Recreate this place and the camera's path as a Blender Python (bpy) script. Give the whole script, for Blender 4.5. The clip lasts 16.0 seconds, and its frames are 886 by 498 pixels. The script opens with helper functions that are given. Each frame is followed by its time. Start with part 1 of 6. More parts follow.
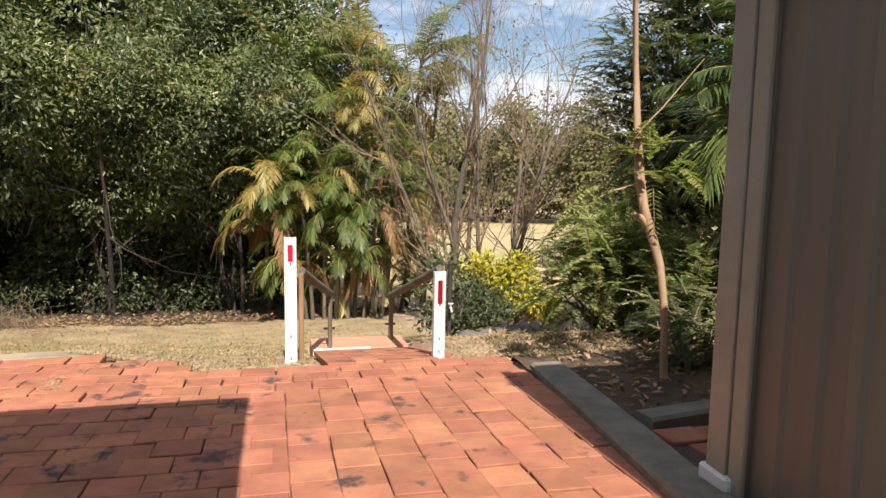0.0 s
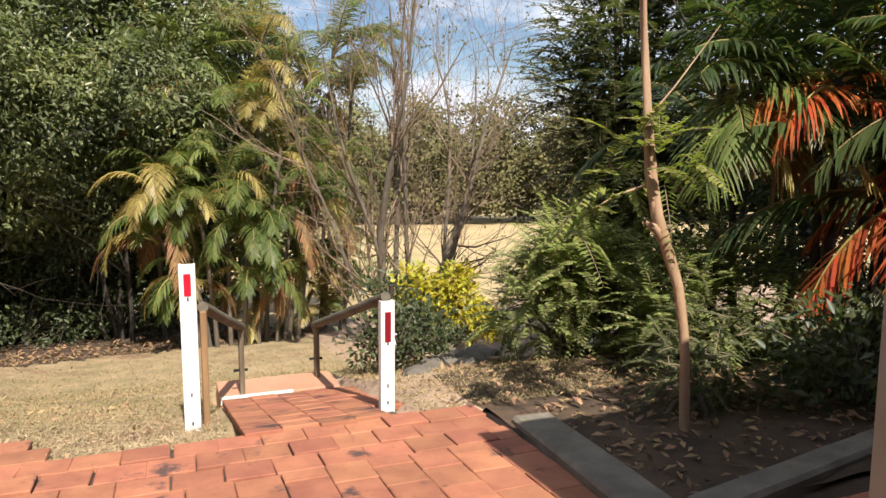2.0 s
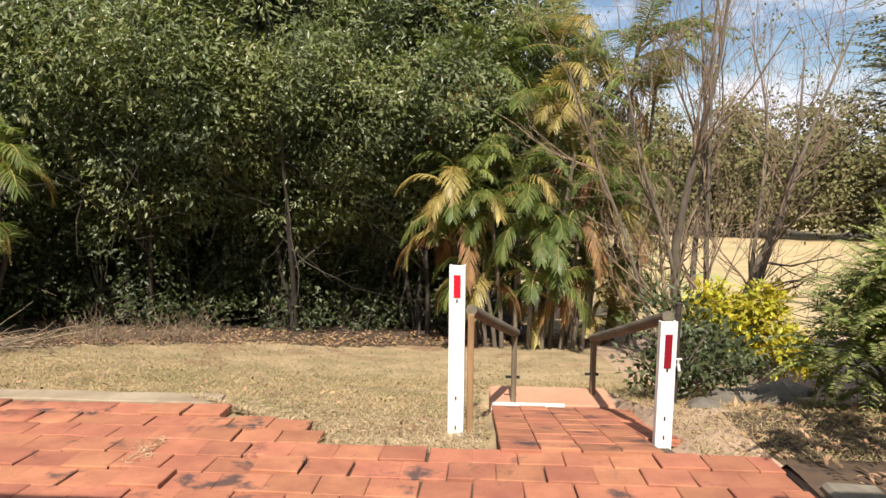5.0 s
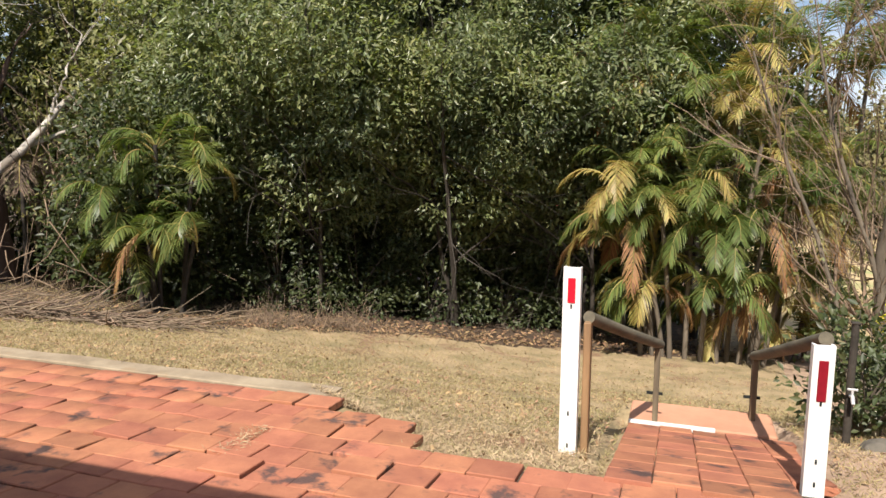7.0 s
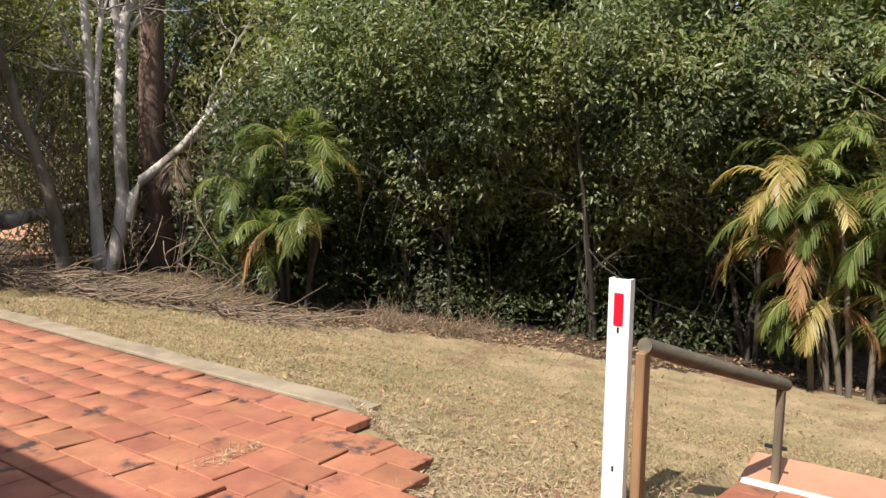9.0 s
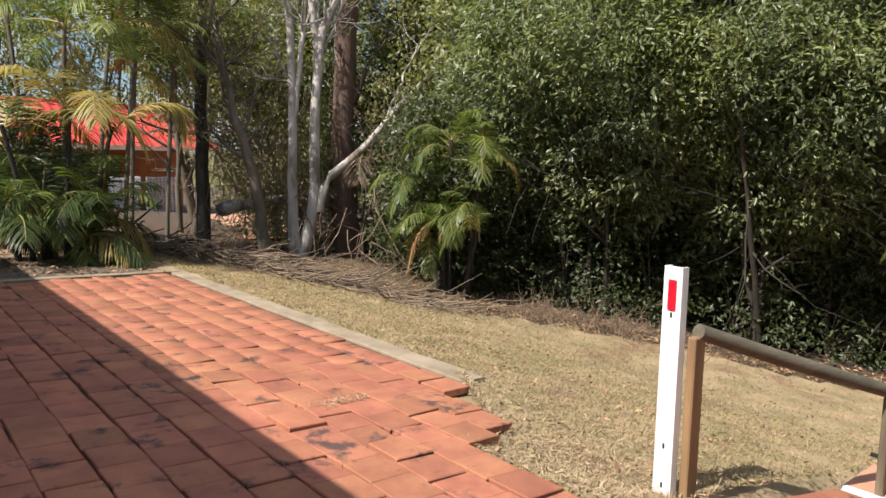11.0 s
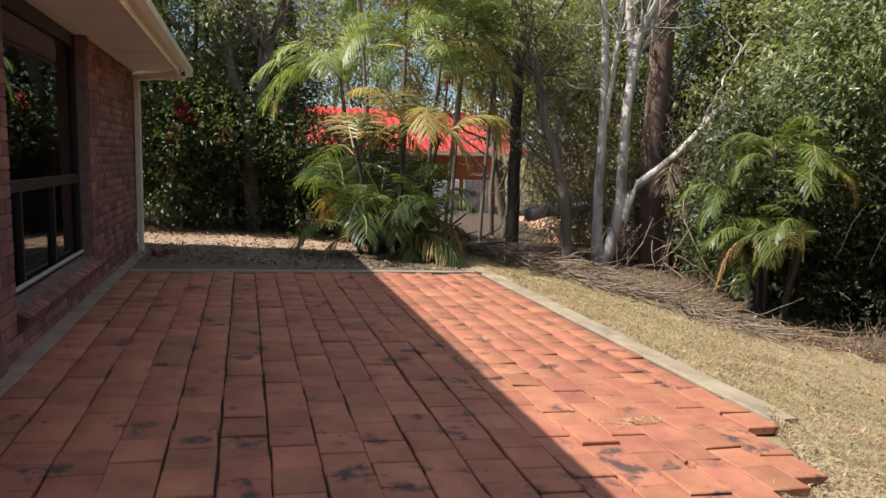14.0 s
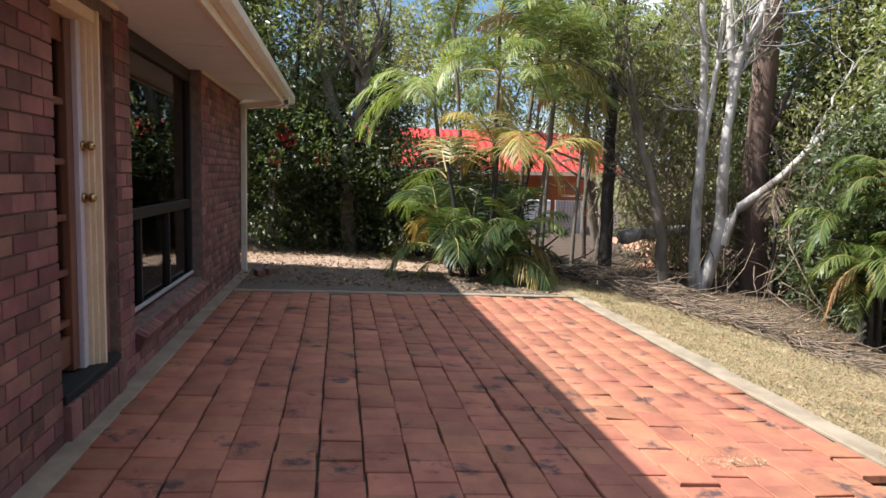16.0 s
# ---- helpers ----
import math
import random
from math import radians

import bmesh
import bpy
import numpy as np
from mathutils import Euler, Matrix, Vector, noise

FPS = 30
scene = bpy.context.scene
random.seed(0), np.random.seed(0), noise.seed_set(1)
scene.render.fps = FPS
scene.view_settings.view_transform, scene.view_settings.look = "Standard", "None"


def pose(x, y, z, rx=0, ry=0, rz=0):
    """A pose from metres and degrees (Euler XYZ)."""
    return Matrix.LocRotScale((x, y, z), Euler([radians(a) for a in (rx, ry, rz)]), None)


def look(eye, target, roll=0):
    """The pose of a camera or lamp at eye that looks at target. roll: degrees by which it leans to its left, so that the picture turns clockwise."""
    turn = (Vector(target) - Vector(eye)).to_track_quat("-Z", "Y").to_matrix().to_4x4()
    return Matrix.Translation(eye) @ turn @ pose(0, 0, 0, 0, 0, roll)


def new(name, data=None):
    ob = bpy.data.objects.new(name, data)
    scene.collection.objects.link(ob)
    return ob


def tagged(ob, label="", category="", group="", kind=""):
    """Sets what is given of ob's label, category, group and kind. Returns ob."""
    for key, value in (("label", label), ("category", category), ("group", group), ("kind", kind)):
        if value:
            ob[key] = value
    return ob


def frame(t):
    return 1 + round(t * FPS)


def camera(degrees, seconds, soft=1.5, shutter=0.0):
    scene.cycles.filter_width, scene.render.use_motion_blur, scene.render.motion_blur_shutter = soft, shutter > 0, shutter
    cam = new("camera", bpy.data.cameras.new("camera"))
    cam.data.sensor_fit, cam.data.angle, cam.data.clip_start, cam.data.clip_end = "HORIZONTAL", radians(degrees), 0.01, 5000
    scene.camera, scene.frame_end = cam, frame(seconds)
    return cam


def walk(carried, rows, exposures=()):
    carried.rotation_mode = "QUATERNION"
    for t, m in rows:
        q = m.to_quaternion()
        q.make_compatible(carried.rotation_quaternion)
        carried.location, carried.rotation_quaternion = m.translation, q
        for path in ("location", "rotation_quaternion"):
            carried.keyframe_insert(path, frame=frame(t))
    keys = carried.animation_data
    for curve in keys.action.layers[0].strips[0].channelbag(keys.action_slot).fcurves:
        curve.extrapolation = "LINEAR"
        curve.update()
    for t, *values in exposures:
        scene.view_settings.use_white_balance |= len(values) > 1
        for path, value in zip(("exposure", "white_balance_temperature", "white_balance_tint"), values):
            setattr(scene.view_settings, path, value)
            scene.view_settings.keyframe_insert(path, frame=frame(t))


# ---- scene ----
cam = camera(64.07, 16.0)
# seconds, x, y, z, yaw, pitch, roll
ROWS = [
    (0.0, 0.000, 0.001, 1.440, -13.43, -7.09, -0.95),
    (0.5, -0.007, 0.463, 1.433, -14.23, -7.06, -0.75),
    (1.0, -0.016, 0.832, 1.447, -21.42, -6.96, -0.46),
    (1.5, 0.027, 1.122, 1.432, -25.03, -6.94, -0.22),
    (2.0, 0.043, 1.350, 1.416, -21.21, -6.92, -0.10),
    (2.5, 0.046, 1.535, 1.416, -17.19, -6.96, -0.13),
    (3.0, 0.105, 1.615, 1.404, -13.15, -6.77, -0.21),
    (3.5, 0.124, 1.636, 1.400, -9.17, -6.74, -0.34),
    (4.0, 0.162, 1.653, 1.397, -5.06, -6.69, -0.43),
    (4.5, 0.225, 1.691, 1.393, -0.98, -6.60, -0.48),
    (5.0, 0.259, 1.704, 1.377, 2.89, -6.51, -0.61),
    (7.5, 0.807, 2.371, 1.339, 22.46, -6.94, -0.42),
    (8.0, 0.898, 2.712, 1.288, 26.33, -6.82, -0.44),
    (10.5, 1.760, 3.295, 1.237, 46.14, -6.90, -0.96),
    (11.0, 1.917, 3.206, 1.226, 50.19, -6.91, -1.08),
    (11.5, 2.038, 3.182, 1.272, 54.30, -6.78, -1.23),
    (12.0, 2.062, 3.178, 1.309, 58.35, -6.92, -1.31),
    (12.5, 2.035, 3.156, 1.319, 62.39, -6.98, -1.43),
    (13.0, 2.016, 3.154, 1.323, 66.47, -7.06, -1.50),
    (13.5, 1.997, 3.157, 1.314, 70.51, -7.10, -1.49),
    (14.0, 1.984, 3.158, 1.321, 74.50, -7.24, -1.48),
    (14.5, 1.980, 3.182, 1.330, 78.53, -7.24, -1.47),
    (15.0, 1.977, 3.155, 1.321, 78.90, -7.18, -1.32),
    (15.5, 1.987, 3.134, 1.351, 80.20, -7.03, -1.30),
    (16.0, 2.006, 3.123, 1.394, 81.75, -5.95, -1.36),
]
walk(cam, [(t, pose(x, y, z, 90 + pitch, roll, yaw)) for t, x, y, z, yaw, pitch, roll in ROWS], [(0.0, 0.76, 6450, 10), (5.0, 0.72, 6550, 10), (8.0, 0.70, 6350, 10), (12.5, 0.66, 6200, 10), (14.0, 0.73, 6100, 9), (15.0, 0.90, 5850, 8), (16.0, 1.12, 5750, 8)])

# ---- light ----
SUN_EL, SUN_ROT = 49.4, 180.0
world = bpy.data.worlds.new("world")
scene.world = world
world.use_nodes = True
wn, wl = world.node_tree.nodes, world.node_tree.links
sky = wn.new("ShaderNodeTexSky")
sky.sky_type = "NISHITA"
sky.sun_disc = False
sky.sun_elevation = radians(SUN_EL)
sky.sun_rotation = radians(SUN_ROT)
sky.dust_density = 0.6
sky.ozone_density = 2.2
wtc = wn.new("ShaderNodeTexCoord")
wmap = wn.new("ShaderNodeMapping")
wmap.inputs["Scale"].default_value = (1.0, 1.0, 2.6)
wnoise = wn.new("ShaderNodeTexNoise")
wnoise.inputs["Scale"].default_value = 3.2
wnoise.inputs["Detail"].default_value = 7
wnoise.inputs["Roughness"].default_value = 0.6
wramp = wn.new("ShaderNodeValToRGB")
wramp.color_ramp.elements[0].position = 0.455
wramp.color_ramp.elements[1].position = 0.585
wmix = wn.new("ShaderNodeMixRGB")
wmix.inputs[2].default_value = (8.6, 8.9, 9.9, 1)
wl.new(wtc.outputs["Generated"], wmap.inputs["Vector"])
wl.new(wmap.outputs["Vector"], wnoise.inputs["Vector"])
wl.new(wnoise.outputs["Fac"], wramp.inputs["Fac"])
wl.new(wramp.outputs["Color"], wmix.inputs["Fac"])
wl.new(sky.outputs["Color"], wmix.inputs[1])
wl.new(wmix.outputs["Color"], wn["Background"].inputs["Color"])
wn["Background"].inputs["Strength"].default_value = 0.070

sun_data = bpy.data.lights.new("sun", "SUN")
sun_data.energy = 5.0
sun_data.angle = radians(0.55)
sun_data.color = (1.0, 0.915, 0.79)
sun = new("sun", sun_data)
sun.matrix_world = look((0, 0, 0), (-0.015, math.cos(radians(SUN_EL)), -math.sin(radians(SUN_EL))))
sun.location = (0, -10, 20)


# ---- materials ----
def mat(name, base, rough=0.7, metal=0.0, var=0.0, second=None, scale=8.0, bump=0.0, bump_scale=60.0, stretch=(1, 1, 1),
        spots=None, spot_scale=3.0, spot_at=0.6, island=0.0, obj=0.0, translucent=None, coat=0.0, spec=0.5, hue=0.0):
    """A procedural surface: base mixed with second by noise, fine grain, spots of another colour, relief, change from piece to piece."""
    m = bpy.data.materials.new(name)
    m.use_nodes = True
    n, l = m.node_tree.nodes, m.node_tree.links
    b = n["Principled BSDF"]
    b.inputs["Roughness"].default_value = rough
    b.inputs["Metallic"].default_value = metal
    b.inputs["Specular IOR Level"].default_value = spec
    b.inputs["Coat Weight"].default_value = coat
    tc = n.new("ShaderNodeTexCoord")
    mp = n.new("ShaderNodeMapping")
    mp.inputs["Scale"].default_value = stretch
    geo = n.new("ShaderNodeNewGeometry")
    l.new(geo.outputs["Position"], mp.inputs["Vector"])
    vec = mp.outputs["Vector"]
    second = second or tuple(c * (1 - var) for c in base)

    def tex(sc, detail=6, rgh=0.6):
        t = n.new("ShaderNodeTexNoise")
        t.inputs["Scale"].default_value = sc
        t.inputs["Detail"].default_value = detail
        t.inputs["Roughness"].default_value = rgh
        l.new(vec, t.inputs["Vector"])
        return t.outputs["Fac"]

    def ramp(src, a, c):
        r = n.new("ShaderNodeMapRange")
        r.inputs["From Min"].default_value, r.inputs["From Max"].default_value = a, c
        l.new(src, r.inputs["Value"])
        return r.outputs["Result"]

    def mix(fac, a, c, mode="MIX"):
        x = n.new("ShaderNodeMixRGB")
        x.blend_type = mode
        for sock, val in ((0, fac), (1, a), (2, c)):
            if isinstance(val, (int, float)):
                x.inputs[sock].default_value = val
            elif isinstance(val, tuple):
                x.inputs[sock].default_value = (*val[:3], 1)
            else:
                l.new(val, x.inputs[sock])
        return x.outputs["Color"]

    col = mix(ramp(tex(scale), 0.35, 0.65), tuple(base), tuple(second))
    fine = ramp(tex(scale * 9, 4, 0.7), 0.2, 0.8)
    col = mix(0.35, col, mix(fine, (0.55, 0.55, 0.55), (1, 1, 1)), "MULTIPLY")
    if spots:
        col = mix(ramp(tex(spot_scale, 5, 0.65), spot_at, spot_at + 0.09), col, tuple(spots))
    rnd = None
    if island:
        rnd, amt = geo.outputs["Random Per Island"], island
    if obj:
        oi = n.new("ShaderNodeObjectInfo")
        rnd, amt = oi.outputs["Random"], obj
    if rnd is not None:
        hsv = n.new("ShaderNodeHueSaturation")
        l.new(col, hsv.inputs["Color"])
        v = n.new("ShaderNodeMapRange")
        v.inputs["To Min"].default_value, v.inputs["To Max"].default_value = 1 - amt, 1 + amt
        l.new(rnd, v.inputs["Value"])
        l.new(v.outputs["Result"], hsv.inputs["Value"])
        if hue:
            wnz = n.new("ShaderNodeTexWhiteNoise")
            wnz.noise_dimensions = "1D"
            l.new(rnd, wnz.inputs["W"])
            h = n.new("ShaderNodeMapRange")
            h.inputs["To Min"].default_value, h.inputs["To Max"].default_value = 0.5 - hue, 0.5 + hue
            l.new(wnz.outputs["Value"], h.inputs["Value"])
            l.new(h.outputs["Result"], hsv.inputs["Hue"])
        col = hsv.outputs["Color"]
    l.new(col, b.inputs["Base Color"])
    if bump:
        bp = n.new("ShaderNodeBump")
        bp.inputs["Strength"].default_value = bump
        bp.inputs["Distance"].default_value = 0.01
        l.new(tex(bump_scale, 5, 0.65), bp.inputs["Height"])
        l.new(bp.outputs["Normal"], b.inputs["Normal"])
    if translucent:
        tr = n.new("ShaderNodeBsdfTranslucent")
        l.new(mix(1.0, col, tuple(translucent), "MULTIPLY"), tr.inputs["Color"])
        ms = n.new("ShaderNodeMixShader")
        ms.inputs["Fac"].default_value = 0.38
        l.new(b.outputs["BSDF"], ms.inputs[1])
        l.new(tr.outputs["BSDF"], ms.inputs[2])
        l.new(ms.outputs["Shader"], n["Material Output"].inputs["Surface"])
    return m


M_PAVER = mat("paver", (0.44, 0.176, 0.097), 0.85, second=(0.32, 0.118, 0.070), scale=5, bump=0.35, bump_scale=90, obj=0.17, hue=0.006,
              spots=(0.085, 0.048, 0.042), spot_scale=3.6, spot_at=0.575)
M_PAVER_FAR = mat("paver_far", (0.44, 0.176, 0.097), 0.85, second=(0.32, 0.118, 0.070), scale=5, bump=0.35, bump_scale=90, island=0.17, hue=0.006,
                  spots=(0.085, 0.048, 0.042), spot_scale=3.6, spot_at=0.575)
M_BED = mat("joint_sand", (0.10, 0.075, 0.05), 0.95, second=(0.05, 0.035, 0.025), scale=14, bump=0.6, bump_scale=120)
M_BRICK = mat("brick", (0.30, 0.135, 0.112), 0.85, second=(0.175, 0.080, 0.072), scale=3.5, bump=0.5, bump_scale=110, obj=0.38, hue=0.02, spots=(0.40, 0.20, 0.11), spot_scale=2.2, spot_at=0.62)
M_BRICK_FAR = mat("brick_far", (0.30, 0.135, 0.112), 0.85, second=(0.175, 0.080, 0.072), scale=3.5, bump=0.5, bump_scale=110, island=0.38, hue=0.02, spots=(0.40, 0.20, 0.11), spot_scale=2.2, spot_at=0.62)
M_MORTAR = mat("mortar", (0.25, 0.185, 0.155), 0.95, second=(0.17, 0.12, 0.10), scale=12, bump=0.5, bump_scale=140)
M_CONC = mat("concrete", (0.25, 0.22, 0.175), 0.9, second=(0.16, 0.14, 0.11), scale=6, bump=0.4, bump_scale=80, spots=(0.15, 0.13, 0.10), spot_scale=4, spot_at=0.62)
M_STRIP = mat("strip_concrete", (0.38, 0.305, 0.215), 0.9, second=(0.25, 0.195, 0.135), scale=4, bump=0.4, bump_scale=80, spots=(0.30, 0.22, 0.14), spot_scale=5, spot_at=0.6)
M_CREAM = mat("cream_paint", (0.84, 0.70, 0.48), 0.45, second=(0.78, 0.62, 0.42), scale=5, bump=0.05)
M_GUTTER = mat("gutter_paint", (0.80, 0.73, 0.60), 0.4, second=(0.72, 0.64, 0.52), scale=5, bump=0.05)
M_SOFFIT = mat("soffit_paint", (0.88, 0.85, 0.82), 0.45, second=(0.82, 0.79, 0.76), scale=2, bump=0.08, bump_scale=30)
M_WHITE = mat("white_paint", (0.82, 0.82, 0.82), 0.5, second=(0.74, 0.74, 0.73), scale=7, bump=0.15, bump_scale=50, stretch=(1, 1, 0.2), spots=(0.55, 0.52, 0.48), spot_scale=12, spot_at=0.70)
M_LILAC = mat("door_edge_paint", (0.66, 0.63, 0.68), 0.5, second=(0.60, 0.57, 0.62), scale=6)
M_RED = mat("red_reflector", (0.72, 0.012, 0.035), 0.3, var=0.2, scale=30, bump=0.2, bump_scale=300)
M_DARKRED = mat("dull_red_reflector", (0.26, 0.008, 0.02), 0.4, var=0.2, scale=30)
M_TIMBER = mat("grey_timber", (0.22, 0.17, 0.11), 0.85, second=(0.12, 0.095, 0.065), scale=14, bump=0.5, bump_scale=50, stretch=(1, 1, 0.15))
M_LOG = mat("treated_log", (0.17, 0.145, 0.10), 0.85, second=(0.085, 0.075, 0.055), scale=12, bump=0.5, bump_scale=40, stretch=(1, 0.15, 1))
M_TAN = mat("stained_timber", (0.33, 0.20, 0.10), 0.75, second=(0.21, 0.125, 0.065), scale=12, bump=0.3, bump_scale=50, stretch=(1, 1, 0.15))
M_CLAD = mat("cladding_paint", (0.185, 0.172, 0.135), 0.5, second=(0.155, 0.142, 0.11), scale=2.5, bump=0.05, stretch=(1, 1, 0.1))
M_TRIM = mat("corner_trim_paint", (0.34, 0.325, 0.26), 0.5, second=(0.29, 0.275, 0.22), scale=2.5, bump=0.05)
M_DARKFRAME = mat("dark_window_frame", (0.012, 0.010, 0.010), 0.55, var=0.3, scale=10)
M_DOORWOOD = mat("door_wood", (0.20, 0.075, 0.04), 0.5, second=(0.13, 0.05, 0.03), scale=6, bump=0.2, bump_scale=30, stretch=(1, 1, 0.12), coat=0.2)
M_BRASS = mat("brass", (0.55, 0.38, 0.18), 0.25, metal=1.0, var=0.1)
M_BLACK = mat("black_rubber", (0.012, 0.015, 0.015), 0.8, var=0.3, scale=20)
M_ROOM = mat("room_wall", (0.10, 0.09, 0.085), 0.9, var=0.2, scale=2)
M_CURTAIN = mat("curtain", (0.45, 0.44, 0.46), 0.9, var=0.2, scale=6, bump=0.2)
M_ROOFTILE = mat("red_roof", (0.60, 0.055, 0.045), 0.55, second=(0.46, 0.045, 0.038), scale=3, bump=0.2, island=0.12)
M_ROOFHOUSE = mat("roof_sheet", (0.30, 0.08, 0.06), 0.7, var=0.2, scale=3)
M_LAWN = mat("dry_lawn", (0.44, 0.325, 0.195), 0.95, second=(0.27, 0.215, 0.115), scale=2.6, bump=1.0, bump_scale=45, spots=(0.24, 0.150, 0.092), spot_scale=1.1, spot_at=0.56)
M_GRASS = mat("grass_blade", (0.54, 0.42, 0.255), 0.85, second=(0.34, 0.30, 0.15), scale=1.4, island=0.3, hue=0.02, translucent=(1.2, 1.2, 0.9))
M_FIELD = mat("dry_field", (0.56, 0.41, 0.225), 0.95, second=(0.40, 0.31, 0.15), scale=0.28, bump=0.9, bump_scale=4, stretch=(1, 0.5, 1), spots=(0.27, 0.29, 0.11), spot_scale=0.16, spot_at=0.55)
M_LITTER = mat("leaf_litter", (0.12, 0.075, 0.046), 0.95, second=(0.058, 0.038, 0.025), scale=4, bump=1.0, bump_scale=40, spots=(0.22, 0.15, 0.09), spot_scale=12, spot_at=0.64)
M_DEADLEAF = mat("dead_leaf", (0.34, 0.22, 0.12), 0.85, second=(0.22, 0.13, 0.07), scale=8, island=0.45, hue=0.02)
M_GRAVEL = mat("gravel", (0.20, 0.155, 0.115), 0.9, second=(0.09, 0.07, 0.052), scale=30, bump=1.0, bump_scale=60)
M_DIRT = mat("bare_dirt", (0.46, 0.325, 0.235), 0.95, second=(0.34, 0.235, 0.165), scale=2, bump=0.6, bump_scale=30)
M_YARD = mat("pink_paving", (0.58, 0.30, 0.19), 0.9, second=(0.48, 0.235, 0.15), scale=1.5, bump=0.3, bump_scale=30)
M_ROCK = mat("rock", (0.22, 0.19, 0.155), 0.9, second=(0.12, 0.105, 0.085), scale=5, bump=0.8, bump_scale=25)
LEAF_T = (1.35, 1.5, 0.65)
M_LEAF = mat("broad_leaf", (0.245, 0.265, 0.115), 0.32, second=(0.118, 0.146, 0.085), scale=0.9, island=0.42, hue=0.03, translucent=LEAF_T, spec=0.40)
# darker than broad_leaf; for shaded plants the shade is in this colour
M_LEAF_DARK_SHADED = mat("dark_shaded_leaf", (0.088, 0.106, 0.042), 0.45, second=(0.054, 0.072, 0.030), scale=0.5, island=0.40, hue=0.03, translucent=LEAF_T)
M_LEAF_OLIVE = mat("olive_leaf", (0.30, 0.29, 0.11), 0.45, second=(0.16, 0.17, 0.07), scale=0.8, island=0.40, hue=0.03, translucent=LEAF_T)
M_LEAF_YELLOW = mat("yellow_leaf", (0.52, 0.44, 0.03), 0.5, second=(0.34, 0.33, 0.035), scale=2.5, island=0.30, hue=0.03, translucent=(1.3, 1.3, 0.5))
M_FERN = mat("feathery_leaf", (0.38, 0.42, 0.16), 0.5, second=(0.24, 0.28, 0.105), scale=1.0, island=0.35, hue=0.02, translucent=LEAF_T)
M_FERN_LIGHT = mat("light_feathery_leaf", (0.30, 0.32, 0.085), 0.5, second=(0.20, 0.24, 0.07), scale=1.0, island=0.30, hue=0.02, translucent=LEAF_T)
M_CONIFER = mat("conifer_leaf", (0.13, 0.15, 0.065), 0.5, second=(0.085, 0.105, 0.05), scale=1.0, island=0.35, hue=0.02, translucent=LEAF_T)
M_PALM = mat("palm_leaf", (0.20, 0.235, 0.075), 0.38, second=(0.10, 0.14, 0.04), scale=0.9, island=0.35, hue=0.03, translucent=LEAF_T, spec=0.32)
# darker copy of palm_leaf; holds the shade of the garden bed palms
M_PALM_DARK_SHADED = mat("dark_shaded_palm_leaf", (0.085, 0.115, 0.042), 0.38, second=(0.055, 0.08, 0.03), scale=0.9, island=0.35, hue=0.03, translucent=LEAF_T, spec=0.32)
M_PALM_GOLD = mat("golden_palm_leaf", (0.47, 0.375, 0.135), 0.45, second=(0.33, 0.285, 0.095), scale=1.2, island=0.30, hue=0.03, translucent=(1.3, 1.2, 0.7))
M_PALM_DEAD = mat("dead_palm_leaf", (0.42, 0.26, 0.12), 0.7, second=(0.33, 0.18, 0.08), scale=1.2, island=0.35, hue=0.02, translucent=(1.2, 1.0, 0.7))
M_PALM_RUST = mat("rusty_palm_leaf", (0.58, 0.12, 0.03), 0.5, second=(0.42, 0.15, 0.05), scale=2.5, island=0.35, hue=0.02, translucent=(1.4, 0.9, 0.5))
M_BARK = mat("grey_bark", (0.20, 0.165, 0.125), 0.9, second=(0.11, 0.09, 0.07), scale=5, bump=0.8, bump_scale=30, stretch=(1, 1, 0.3))
M_BARK_PALE = mat("pale_bark", (0.62, 0.57, 0.52), 0.85, second=(0.38, 0.34, 0.30), scale=5, bump=0.5, bump_scale=30, stretch=(1, 1, 0.35), spots=(0.20, 0.17, 0.14), spot_scale=3, spot_at=0.53)
M_BARK_RED = mat("reddish_bark", (0.20, 0.125, 0.095), 0.9, second=(0.09, 0.058, 0.046), scale=4, bump=0.9, bump_scale=25, stretch=(1, 1, 0.3))
M_BARK_TAN = mat("tan_bark", (0.44, 0.29, 0.18), 0.8, second=(0.32, 0.20, 0.12), scale=7, bump=0.4, bump_scale=40, stretch=(1, 1, 0.4))
M_TWIG = mat("twig", (0.34, 0.245, 0.17), 0.9, second=(0.17, 0.12, 0.085), scale=6, bump=0.4)
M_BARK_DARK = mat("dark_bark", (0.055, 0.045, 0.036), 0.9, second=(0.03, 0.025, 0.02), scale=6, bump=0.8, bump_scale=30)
M_CLIP = mat("grass_clippings", (0.48, 0.37, 0.23), 0.9, second=(0.34, 0.25, 0.15), scale=6, island=0.35, hue=0.015)
M_STRAW = mat("dry_frond_litter", (0.28, 0.205, 0.145), 0.9, second=(0.11, 0.080, 0.058), scale=5, island=0.35, hue=0.015)
M_FLOWER = mat("red_flower", (0.62, 0.035, 0.05), 0.6, var=0.2, scale=10, island=0.25)
M_HILL = mat("far_forest", (0.19, 0.165, 0.080), 0.95, second=(0.115, 0.118, 0.052), scale=0.15, island=0.08, spec=0.1)
M_METALGREY = mat("grey_metal", (0.55, 0.55, 0.56), 0.5, var=0.15, scale=8)
M_SCREEN = mat("screen_mesh", (0.42, 0.45, 0.48), 0.6, var=0.2, scale=20)

